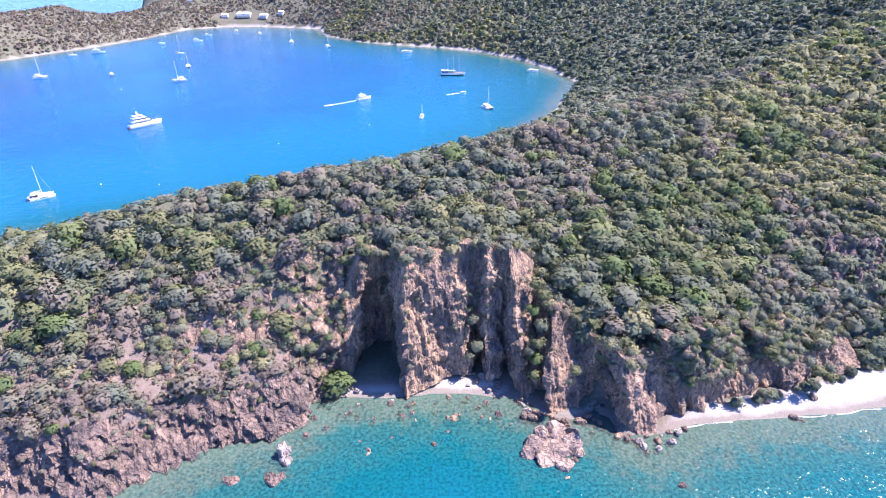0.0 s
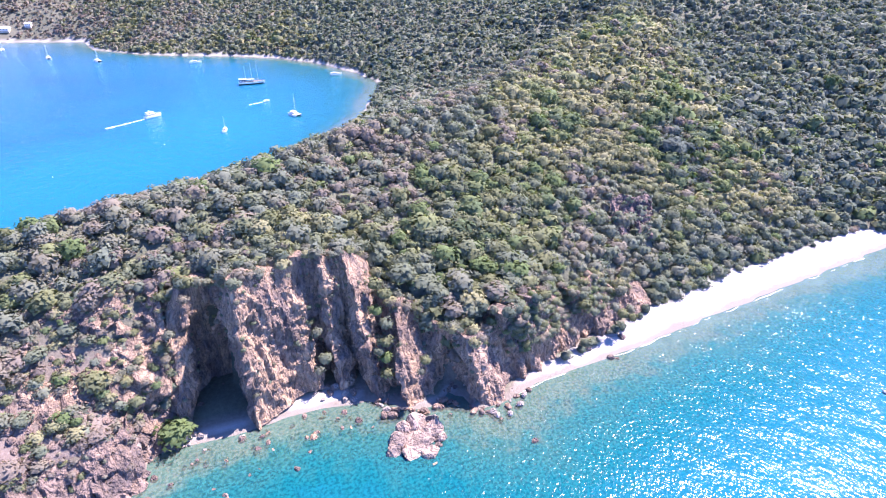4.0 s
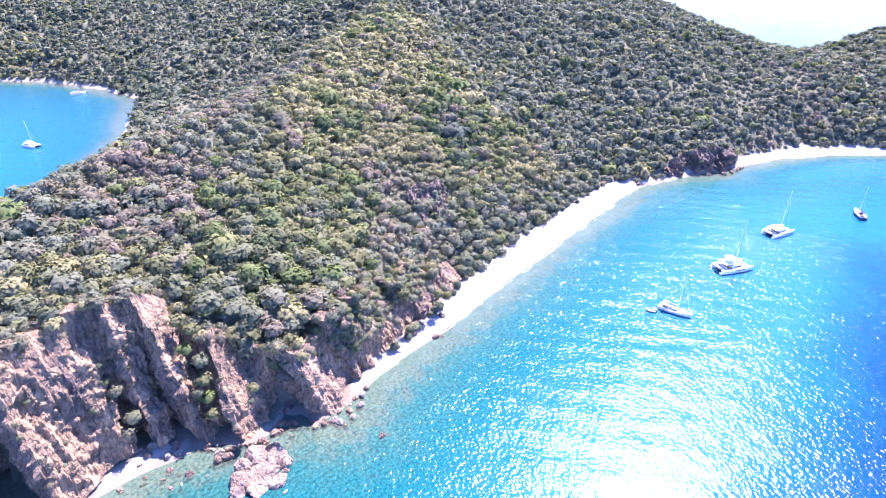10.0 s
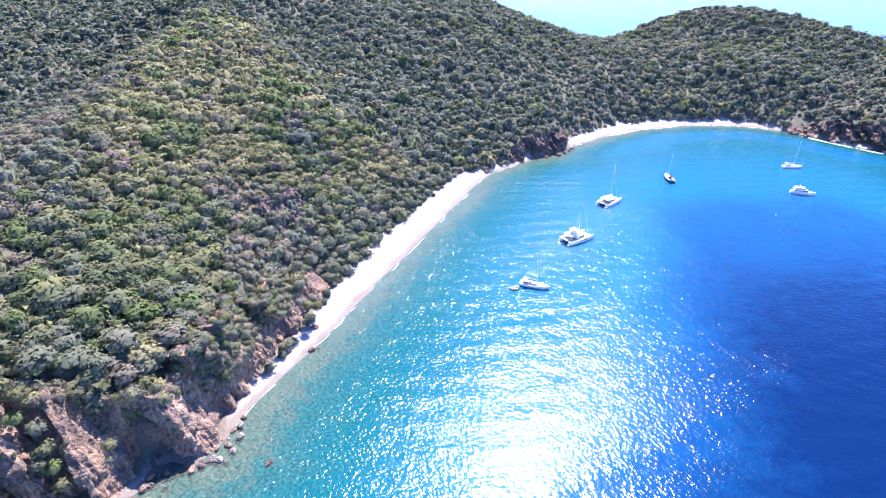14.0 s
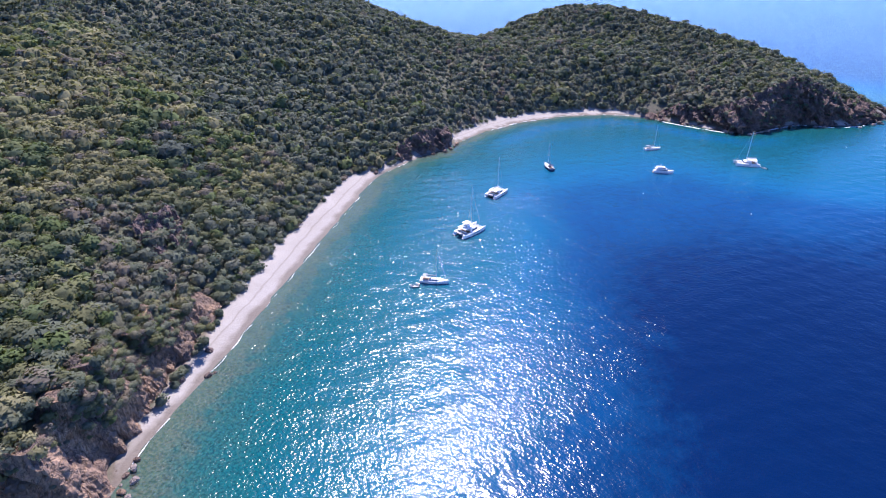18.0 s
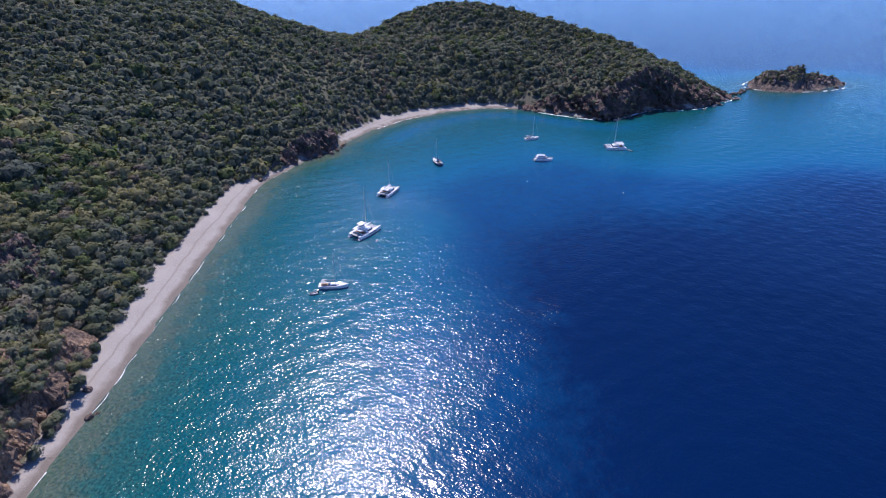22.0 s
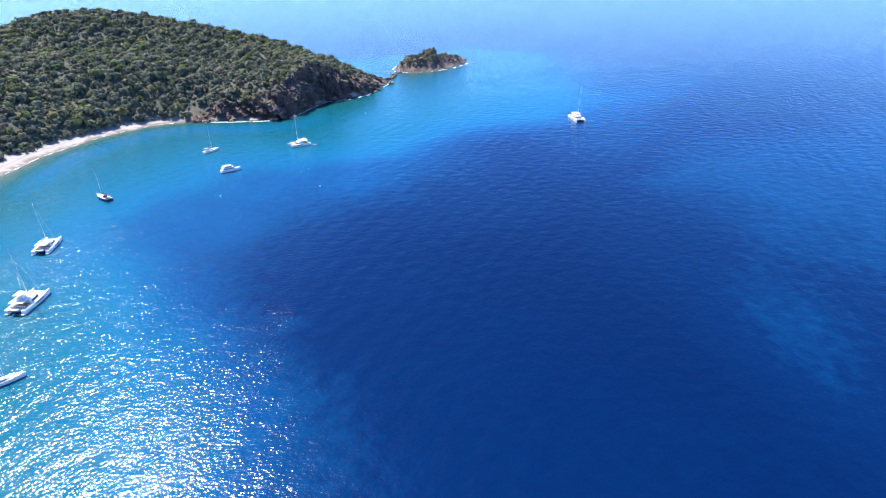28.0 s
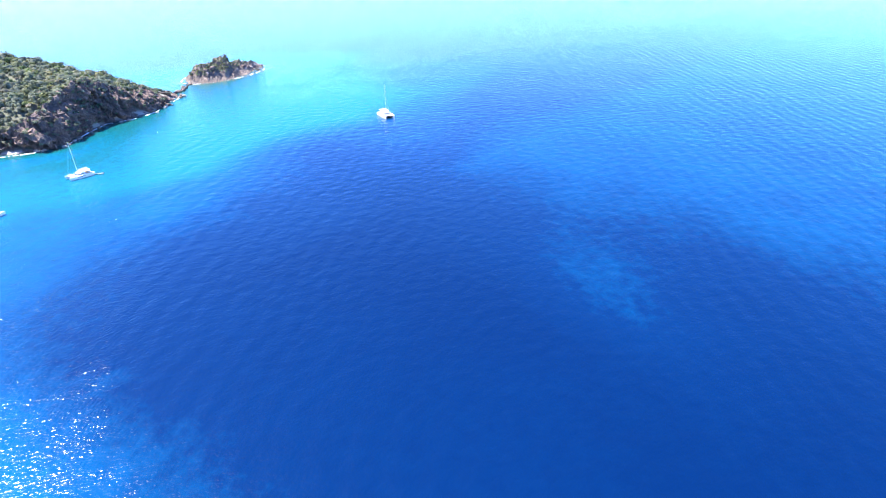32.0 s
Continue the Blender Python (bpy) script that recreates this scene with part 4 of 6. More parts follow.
for k in range(34):
    u = rng.uniform(0, 11)
    i = min(int(u), 10)
    a, b = EAST_LINE[i, :2], EAST_LINE[i + 1, :2]
    x, y = a * (1 - u + i) + b * (u - i)
    boulder(x + rng.uniform(-5, -1), y + rng.uniform(-5, -1), rng.uniform(1.2, 2.6), rng.choice((0, 1, 0, 3)), rng.uniform(0, 360), 0.2, "pale boulder in the surf under the far cliff", "boulders under the far cliff")
for x, y, s in [(350, 114, 2.0), (357, 112, 1.8), (364, 111, 1.6), (370, 111, 2.2), (342, 120, 1.5)]:
    boulder(x, y, s, rng.choice((1, 3)), rng.uniform(0, 360), 0.1, "boulder in the surf under the dark cape", "boulders under the cape")


def build_islet():
    """A small rocky isle: a steep hump with a grassy top and a low tail of broken ledges."""
    n = 80
    u, v = np.meshgrid(np.linspace(-1.2, 1.2, n * 2), np.linspace(-1.2, 1.2, n), indexing="ij")
    a, b = u * 68, v * 38
    px, py = ISLET[0] + a * ISLET_AXIS[0] - b * ISLET_AXIS[1], ISLET[1] + a * ISLET_AXIS[1] + b * ISLET_AXIS[0]
    r = np.hypot(u, v * (1 + 0.8 * np.clip(u + 0.1, 0, 1))) + 0.22 * noise_grid(px, py, 18, 3, 41)
    hump = 12.5 * np.exp(-(((u + 0.36) / 0.42) ** 2 + (v / 0.6) ** 2) ** 1.5) + 10 * np.exp(-(((u - 0.12) / 0.3) ** 2 + (v / 0.42) ** 2)) + 7 * np.exp(-(((u - 0.6) / 0.3) ** 2 + (v / 0.3) ** 2))
    ledges = np.floor(noise_grid(px, py, 9, 3, 43) * 3) / 3 * 3.2 + np.abs(noise_grid(px, py, 6.5, 3, 44)) * 4.6
    z = (hump + ledges * np.clip(hump / 6, 0.25, 1)) * np.clip((1.0 - r) * 5, 0, 1) - 1.3 - 4 * np.clip(r - 0.95, 0, 1)
    me = mesh_from("islet", np.stack([px, py, z], -1).reshape(-1, 3), grid_faces(n * 2, n))
    me.polygons.foreach_set("use_smooth", np.zeros(len(me.polygons), bool))
    me.materials.append(rock_material("islet_rock", (0.2046, 0.155, 0.124), (0.124, 0.1042, 0.0961), (0.0372, 0.02976, 0.02728)))
    return tagged(new("islet", me), "small red-brown rocky islet with a grassy hump, ringed by surf", "islet"), px, py, z


ISLE_ROCK, ISLET_PX, ISLET_PY, ISLET_Z = build_islet()
for k in range(38):
    u, v = rng.uniform(-0.75, 0.95), rng.choice((-1, -0.8, -0.5, 0.3)) * rng.uniform(0.3, 0.6)
    x, y = ISLET[0] + u * 68 * ISLET_AXIS[0] - v * 38 * ISLET_AXIS[1], ISLET[1] + u * 68 * ISLET_AXIS[1] + v * 38 * ISLET_AXIS[0]
    low = float(ISLET_Z.ravel()[np.argmin(np.hypot(ISLET_PX - x, ISLET_PY - y))])
    boulder(x, y, rng.uniform(1.4, 3.4), rng.choice((0, 0, 1, 4, 4)), rng.uniform(0, 360), max(low, -0.3), "weathered block on the ledges of the islet", "blocks on the islet")
for k in range(16):
    x, y = 578 + 2.3 * k + rng.uniform(-3, 3), -234 - 2.0 * k + rng.uniform(-3, 3)
    boulder(x, y, rng.uniform(1.0, 2.6), rng.choice((3, 4, 1)), rng.uniform(0, 360), 0.2, "dark rock in the surf of the gap", "rocks in the gap")


# ---- scrub and trees ----
def crown_template(seed, leaves, leaf, lumps):
    """A ragged crown one metre in radius: leaf sprays over several lumps, on a dark core. Returns places and triangles."""
    rng = np.random.RandomState(seed)
    centres = rng.normal(0, 1, (lumps, 3))
    centres = centres / np.linalg.norm(centres, axis=1, keepdims=True) * rng.uniform(0.26, 0.52, (lumps, 1)) * [1, 1, 0.55]
    centres[:, 2] = np.abs(centres[:, 2]) + 0.42
    radius = rng.uniform(0.42, 0.64, lumps)
    verts, faces, normals = [], [], []
    for k in range(leaves):
        c = rng.randint(lumps)
        way = rng.normal(0, 1, 3) + [0, 0, 0.35]
        way /= np.linalg.norm(way)
        at = centres[c] + way * radius[c] * rng.uniform(0.75, 1.12) * [1, 1, 0.8]
        if at[2] < 0.05:
            at[2] = rng.uniform(0.05, 0.3)
        face = way + rng.normal(0, 0.4, 3) + [0, 0, 0.5]
        face /= np.linalg.norm(face)
        side = np.cross(face, rng.normal(0, 1, 3))
        side /= np.linalg.norm(side)
        up = np.cross(face, side)
        a, b = leaf * rng.uniform(0.7, 1.35), leaf * rng.uniform(0.5, 1.0)
        n = len(verts)
        verts += [at - side * a * 0.62 - up * b * 0.35, at + up * b * 0.75 - side * a * 0.1 + face * leaf * 0.16, at + side * a * 0.5 - up * b * 0.3 + face * leaf * 0.1]
        faces += [(n, n + 2, n + 1)]
        soft = 0.55 * way + 1.0 * (at - [0, 0, 0.25]) + 0.3 * face
        normals += [soft / np.linalg.norm(soft)] * 3
    ring, n = 3 if leaves < 30 else 5, len(verts)
    for lz, lr in ((0.05, 0.42), (0.45, 0.62), (0.8, 0.40)):
        for q in range(ring):
            a = q / ring * 2 * math.pi
            verts.append(np.array((math.cos(a) * lr, math.sin(a) * lr, lz)) * rng.uniform(0.85, 1.1))
            normals.append(np.array((math.cos(a) * 0.8, math.sin(a) * 0.8, 0.6)))
    verts.append(np.array((0, 0, 0.95)))
    normals.append(np.array((0, 0, 1.0)))
    for lay in range(2):
        for q in range(ring):
            i, j = n + lay * ring + q, n + lay * ring + (q + 1) % ring
            faces += [(i, j, j + ring), (i, j + ring, i + ring)]
    faces += [(n + 2 * ring + q, n + 2 * ring + (q + 1) % ring, n + 3 * ring) for q in range(ring)]
    return np.array(verts), np.array(faces), np.array(normals)


def soften(me, normals):
    """Rounded shading over a whole crown, as of many leaves."""
    me.polygons.foreach_set("use_smooth", np.ones(len(me.polygons), bool))
    me.attributes.new("custom_normal", "FLOAT_VECTOR", "POINT").data.foreach_set("vector", np.asarray(normals, np.float32).ravel())


NEAR_CROWNS = [crown_template(100 + k, 190, 0.22, 6) for k in range(8)]
MID_CROWNS = [crown_template(200 + k, 40, 0.42, 5) for k in range(8)]
FAR_CROWNS = [crown_template(300 + k, 16, 0.70, 4) for k in range(8)]


def scatter(x0, x1, y0, y1, gap, seed):
    """Uneven places about one gap apart."""
    rng = np.random.RandomState(seed)
    gx, gy = np.meshgrid(np.arange(x0, x1, gap), np.arange(y0, y1, gap), indexing="ij")
    gx = gx + (np.arange(gx.shape[1]) % 2)[None, :] * gap * 0.5
    return gx.ravel() + rng.uniform(-0.46, 0.46, gx.size) * gap, gy.ravel() + rng.uniform(-0.46, 0.46, gx.size) * gap


def inland(line, far):
    """The line of a cliff's tops, moved back from the edge."""
    way = line[:, 3:5] - line[:, :2]
    return line[:, 3:5] + way / np.linalg.norm(way, axis=1, keepdims=True) * far


FACES = [np.concatenate([l[:, :2], inland(l, far)[::-1]]) for l, far in ((BANK_LINE, 0), (CRAG_LINE, TRENCH + 1))]
FAR_FACES = [np.concatenate([l[:, :2], inland(l, far)[::-1]]) for l, far in ((CAPE_LINE, 5), (EAST_LINE, 8))]


SPUR_EDGE = xy("262,156 247,187 241,206 250,240 266,284 300,350")
SPUR_AREA = [p[:2] for p in HEADLAND_RIDGE[12:21]] + SPUR_EDGE[::-1] + [(215, 160), (160, 176), (100, 190)]
WEST_FLANK = SPUR_EDGE + [(345, 380), (400, 420), (470, 420), (560, 330), (600, 230), (560, 150), (440, 118), (375, 122), (290, 158)]
NORTH_SIDE = HEADLAND_RIDGE[:16] + [(140, 560, 0), (60, 460, 0), (-60, 320, 0), (-260, 260, 0)]


LUSH = xy("22,146 30,182 66,208 124,206 132,172 98,140 62,128 40,130")


def fertile(px, py, rng, near):
    """Which places carry a plant, and how its crown looks: keep, tone and size factor."""
    land = inside(px, py, ISLAND)
    away = shore_distance(px, py, ISLAND)
    keep = land & (away > 2.5)
    for area in SAND_AREAS:
        keep &= ~inside(px, py, area)
    for area in FACES + [FORESHORE]:
        keep &= ~inside(px, py, area)
    area = np.concatenate([RUBBLE_LINE[:, :2], RUBBLE_LINE[::-1, 3:5]])
    keep &= ~inside(px, py, area) | (rng.rand(px.size) < 0.22)
    for area in FAR_FACES:
        keep &= ~inside(px, py, area)
    keep &= ~inside(px, py, xy("-29,120 -29,142 19,142 19,120"))
    keep &= ~((py > 440) & (away < 3) & (px > -540) & (px < 180))
    keep &= np.hypot((px + 395) / 2.2, py - 1140) > 26
    broad, small = noise_grid(px, py, 70, 3, 51), noise_grid(px, py, 14, 3, 52)
    dry = np.clip((-18 - px) / 28, 0, 1) * np.clip((172 - py + 0.35 * (px + 25)) / 30, 0, 1) * (py < 260)
    pen = np.clip((-150 - px) / 150, 0, 1) * (py > 600)
    keep &= rng.rand(px.size) > np.maximum(dry * 0.15, pen * 0.12)
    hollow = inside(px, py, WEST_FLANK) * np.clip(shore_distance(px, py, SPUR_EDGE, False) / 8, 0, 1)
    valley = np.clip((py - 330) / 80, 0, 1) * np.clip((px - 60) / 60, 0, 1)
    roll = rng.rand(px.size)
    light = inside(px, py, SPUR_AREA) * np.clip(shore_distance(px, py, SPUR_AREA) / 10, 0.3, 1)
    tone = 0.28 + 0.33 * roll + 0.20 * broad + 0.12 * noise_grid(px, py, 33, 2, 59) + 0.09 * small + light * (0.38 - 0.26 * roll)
    tone = np.where(roll < 0.04 + 0.05 * small, 0.20 + 0.5 * roll, tone)
    lush = inside(px, py, LUSH) * np.clip(shore_distance(px, py, LUSH) / 12, 0, 1)
    tone = np.where(rng.rand(px.size) < lush * 0.85, np.where(rng.rand(px.size) < 0.62, 0.50 + 0.13 * rng.rand(px.size), 0.85 + 0.07 * rng.rand(px.size)), tone)
    # hollow and far plants draw on the hazed tones
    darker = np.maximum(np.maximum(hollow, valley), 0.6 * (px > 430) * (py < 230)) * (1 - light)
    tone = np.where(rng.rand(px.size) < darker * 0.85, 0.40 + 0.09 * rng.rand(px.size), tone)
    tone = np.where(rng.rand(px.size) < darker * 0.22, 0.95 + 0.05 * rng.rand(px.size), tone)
    tone = np.where(rng.rand(px.size) < dry * 0.5, 0.02 + 0.24 * rng.rand(px.size), tone)
    tone = np.where(rng.rand(px.size) < pen * 0.92, 0.01 + 0.2 * rng.rand(px.size), tone)
    patch = 0.35 * np.clip((noise_grid(px, py, 30, 3, 57) - 0.3) * 5, 0, 1) * (py < 300) * (px < 300)
    for cx, cy, r in ((-40, 161, 15), (-17, 169, 10), (33, 178, 11), (46, 181, 10), (139, 186, 10), (111, 221, 10)):
        patch = np.maximum(patch, np.clip(1.6 - np.hypot(px - cx, (py - cy) * 1.4) / r, 0, 1))
    tone = np.where(rng.rand(px.size) < patch * 0.6, 0.06 + 0.26 * rng.rand(px.size), tone)
    strand = np.clip((32 - away) / 14, 0, 1) * np.clip((px - 80) / 20, 0, 1) * np.clip((300 - px) / 20, 0, 1) * (py > 100)
    tone = np.where(rng.rand(px.size) < strand * 0.6, np.where(roll < 0.5, 0.40 + 0.08 * roll, 0.97), tone)
    bright = (rng.rand(px.size) < 0.05) & (dry + pen < 1.5) & (py < 260)
    tone = np.where(bright, 0.83 + 0.07 * rng.rand(px.size), tone)
    size = (0.62 + 1.15 * rng.rand(px.size) ** 2.2) * (1 - 0.1 * dry) * (1 + 0.12 * lush) * (1 - 0.25 * pen) * (1 + 0.16 * broad + 0.12 * noise_grid(px, py, 19, 2, 58)) * np.where(bright, 1.15, 1.0)
    return keep, np.clip(tone, 0.0, 1.0), size


def plant_mesh(name, px, py, pz, tone, size, crowns, rng):
    """Many crowns in one mesh, each with its own tone."""
    all_v, all_f, all_t, all_n, start = [], [], [], [], 0
    which = rng.randint(len(crowns), size=px.size)
    for k, (tv, tf, tn) in enumerate(crowns):
        pick = np.where(which == k)[0]
        if not pick.size:
            continue
        a, s = rng.rand(pick.size) * 2 * math.pi, size[pick]
        c, n = np.cos(a), np.sin(a)
        tall = rng.uniform(0.65, 1.0, pick.size)
        v = np.empty((pick.size, len(tv), 3))
        v[..., 0] = (tv[:, 0] * c[:, None] - tv[:, 1] * n[:, None]) * s[:, None] + px[pick, None]
        v[..., 1] = (tv[:, 0] * n[:, None] + tv[:, 1] * c[:, None]) * s[:, None] + py[pick, None]
        v[..., 2] = tv[:, 2] * (s * tall)[:, None] + pz[pick, None] - 0.15 * s[:, None]
        all_v.append(v.reshape(-1, 3))
        all_n.append(np.stack([tn[:, 0] * c[:, None] - tn[:, 1] * n[:, None], tn[:, 0] * n[:, None] + tn[:, 1] * c[:, None], tn[:, 2] + 0 * c[:, None]], -1).reshape(-1, 3))
        all_f.append((tf[None] + (np.arange(pick.size) * len(tv))[:, None, None] + start).reshape(-1, 3))
        all_t.append(np.repeat(tone[pick], len(tv)))
        start += pick.size * len(tv)
    me = mesh_from(name, np.concatenate(all_v), np.concatenate(all_f))
    me.materials.append(FOLIAGE)
    set_value(me, "tone", np.concatenate(all_t))
    soften(me, np.concatenate(all_n))
    return me


def thicket(name, label, box, gap, mean, crowns, seed, test):
    rng = np.random.RandomState(seed)
    px, py = scatter(*box, gap, seed)
    ok = test(px, py)
    px, py = px[ok], py[ok]
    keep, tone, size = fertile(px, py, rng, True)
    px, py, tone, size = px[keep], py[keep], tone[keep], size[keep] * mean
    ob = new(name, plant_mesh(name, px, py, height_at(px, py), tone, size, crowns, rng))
    return tagged(ob, label, "scrub", kind="stuff")


def sunny_side(px, py):
    """The seaward side of the ridges."""
    return ~inside(px, py, NORTH_SIDE) | (shore_distance(px, py, HEADLAND_RIDGE, False) < 22)


def stand(px, py):
    """The stretch above the cliffs where the plants are set one by one."""
    return (px > -80) & (px < 100) & (py > 88) & (py < 148 + 0.02 * px)


distance = np.hypot


def east_hill(px, py):
    """The hill beyond the second bay, down to the point."""
    return (px > 380) & (py < 300) & (np.hypot(px, py) < 790)


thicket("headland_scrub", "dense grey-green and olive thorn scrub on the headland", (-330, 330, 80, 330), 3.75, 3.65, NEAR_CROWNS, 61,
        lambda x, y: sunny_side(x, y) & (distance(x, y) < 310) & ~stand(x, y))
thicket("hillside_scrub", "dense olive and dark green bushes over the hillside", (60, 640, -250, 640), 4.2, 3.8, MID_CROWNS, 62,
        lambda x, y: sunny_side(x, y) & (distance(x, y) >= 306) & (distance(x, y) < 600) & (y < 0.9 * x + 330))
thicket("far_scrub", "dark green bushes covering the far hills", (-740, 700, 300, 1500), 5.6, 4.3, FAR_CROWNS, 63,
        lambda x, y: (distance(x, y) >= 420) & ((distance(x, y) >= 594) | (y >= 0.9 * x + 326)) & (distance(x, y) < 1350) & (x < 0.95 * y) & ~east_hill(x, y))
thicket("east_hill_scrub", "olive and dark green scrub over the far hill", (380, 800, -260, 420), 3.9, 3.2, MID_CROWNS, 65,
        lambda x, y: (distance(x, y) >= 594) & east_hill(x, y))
thicket("lee_scrub", "olive bushes on the lee slope of the ridge", (-330, 300, 150, 560), 5.2, 3.4, MID_CROWNS, 64,
        lambda x, y: ~sunny_side(x, y) & (distance(x, y) < 430))


def undergrowth():
    """Low dry growth between the bushes of the broken slope, and green growth under the taller crowns."""
    rng = np.random.RandomState(66)
    px, py = scatter(-150, 8, 92, 178, 2.5, 67)
    dry = np.clip((0 - px) / 24, 0, 1) * np.clip((176 - py + 0.35 * (px + 25)) / 24, 0, 1)
    keep, tone, size = fertile(px, py, rng, True)
    ok = keep & (rng.rand(px.size) < dry)
    px, py, size = px[ok], py[ok], size[ok]
    ob = new("undergrowth", plant_mesh("undergrowth", px, py, height_at(px, py), rng.choice((0.03, 0.1, 0.18, 0.26, 0.34), px.size), size * 1.5, FAR_CROWNS, rng))
    tagged(ob, "low grey and straw-coloured dry growth on the broken slope", "scrub", kind="stuff")
    px, py = scatter(-60, 330, 100, 300, 3.4, 68)
    keep, tone, size = fertile(px, py, rng, True)
    ok = keep & sunny_side(px, py)
    px, py, size, tone = px[ok], py[ok], size[ok], tone[ok]
    ob = new("undergrowth", plant_mesh("undergrowth", px, py, height_at(px, py), np.clip(tone * 0.8 + 0.1, 0, 0.9), size * 1.9, FAR_CROWNS, rng))
    tagged(ob, "low olive undergrowth between the taller bushes", "scrub", kind="stuff")


undergrowth()


# plants one by one above the cliffs and on the scree
def stem_mesh(seed):
    """A few bent stems forking from the root, within a one metre crown."""
    rng = random.Random(seed)
    bm = bmesh.new()
    for k in range(4):
        a = k / 4 * 2 * math.pi + rng.uniform(-0.5, 0.5)
        reach, tall = rng.uniform(0.25, 0.5), rng.uniform(0.5, 0.8)
        rings = []
        for lay, (u, r) in enumerate(((0, 0.06), (0.5, 0.04), (1, 0.018))):
            centre = Vector((math.cos(a) * reach * u ** 1.4, math.sin(a) * reach * u ** 1.4, tall * u - 0.15))
            rings.append([bm.verts.new(centre + Vector((math.cos(q * 1.57), math.sin(q * 1.57), 0)) * r) for q in range(4)])
        for low, high in zip(rings[:-1], rings[1:]):
            for q in range(4):
                bm.faces.new((low[q], low[(q + 1) % 4], high[(q + 1) % 4], high[q]))
    me = bpy.data.meshes.new("stems")
    bm.to_mesh(me)
    bm.free()
    me.materials.append(BARK)
    return me


TONES = [(0.08, "leafless grey-brown bush on the dry scree"), (0.20, "pale straw-coloured dry bush on scree"), (0.36, "grey-green thorn bush on the headland"), (0.50, "dark olive bush among the scrub"),
         (0.62, "olive green bush with a rounded crown"), (0.74, "yellow-green bush in full sun"), (0.88, "bright green leafy bush"), (0.98, "very dark green bush on the slope")]
STEMS = [stem_mesh(k) for k in range(3)]
CROWN_MESHES = []
for k, (value, _) in enumerate(TONES):
    row = []
    for q in range(2):
        tv, tf, tn = crown_template(400 + 10 * k + q, 240 if value > 0.15 else 190, 0.24 if value > 0.15 else 0.2, 8)
        me = mesh_from("crown", tv, tf)
        me.materials.append(FOLIAGE)
        set_value(me, "tone", np.full(len(tv), value))
        soften(me, tn)
        row.append(me)
    CROWN_MESHES.append(row)


def bush(x, y, size, kind, tall=1.0, z=None, label="", group="bushes above the cliffs"):
    base = new("bush")
    base.empty_display_size = 0.3
    base.matrix_world = pose(x, y, (float(height_at(x, y)) if z is None else z) - 0.1, 0, 0, (x * 37 + y * 91) % 360) @ Matrix.Diagonal((size, size, size * tall, 1))
    tagged(base, label or TONES[kind][1], "bush", group)
    for name, me in (("stems", STEMS[int(x * 7 + y) % 3]), ("crown", CROWN_MESHES[kind][int(x + y * 3) % 2])):
        new(name, me).parent = base
    return base


rng_np = np.random.RandomState(71)
sx, sy = scatter(-80, 100, 88, 156, 3.9, 72)
ok = stand(sx, sy)
sx, sy = sx[ok], sy[ok]
keep, tone, size = fertile(sx, sy, rng_np, True)
for x, y, t, s in zip(sx[keep], sy[keep], tone[keep], size[keep]):
    kind = int(np.argmin([abs(t - v) for v, _ in TONES]))
    bush(x, y, s * 3.4, kind, 0.65 + 0.3 * ((x * 13.7) % 1))
bush(-33.0, 126.2, 6.2, 6, 0.85, 1.4, "large round bright green bush beside the cave beach", "bushes at the cove")
for x, y, s, kind, z in [(27.9, 125.9, 2.6, 4, 6.5), (28.4, 127.9, 2.8, 6, 10.3), (29, 129.8, 2.9, 4, 15.3), (29.8, 132.7, 2.9, 3, 19.5), (28.1, 136.1, 2.8, 6, 22.8), (31.1, 138.6, 3, 4, 26.9), (29, 142.1, 3, 4, 28.8),
                         (26.5, 128.3, 2, 3, 13.7), (38.3, 119.2, 2.2, 4, 13.7), (36.5, 117.6, 1.7, 2, 11.8), (51.5, 111.7, 2.4, 5, 22.3), (53.4, 111.9, 1.8, 1, 23.4), (9.6, 137.7, 2.2, 2, 18.4), (10.4, 134.6, 3, 3, 9.8),
                         (8.3, 132.7, 2.4, 2, 7.6), (7.9, 140.8, 1.8, 4, 20.7), (-2.5, 146, 2.4, 4, 33), (-6.8, 142.8, 2, 2, 33), (1.1, 145, 2, 5, 27.5), (-4.2, 138.9, 1.5, 1, 23.3), (100.1, 128.6, 2.6, 4, 13.2),
                         (101.2, 124, 2.2, 3, 13), (113.3, 124.1, 2.6, 4, 9.3), (117.6, 125.5, 2.4, 2, 9.4), (110.6, 125.1, 2.4, 2, 11.9), (91.6, 121.3, 2, 1, 9.3), (88.9, 122.1, 1.8, 2, 11.6), (38.1, 137.1, 2.2, 1, 21.4),
                         (35.2, 136.7, 1.8, 0, 23.8), (-25.7, 145.8, 2, 1, 33.3), (-31, 141.6, 2.2, 2, 25.3), (-32.8, 138.2, 1.8, 1, 19.3)]:
    bush(x, y, s, kind, 1.0, z, "", "bushes in the clefts of the cliff")

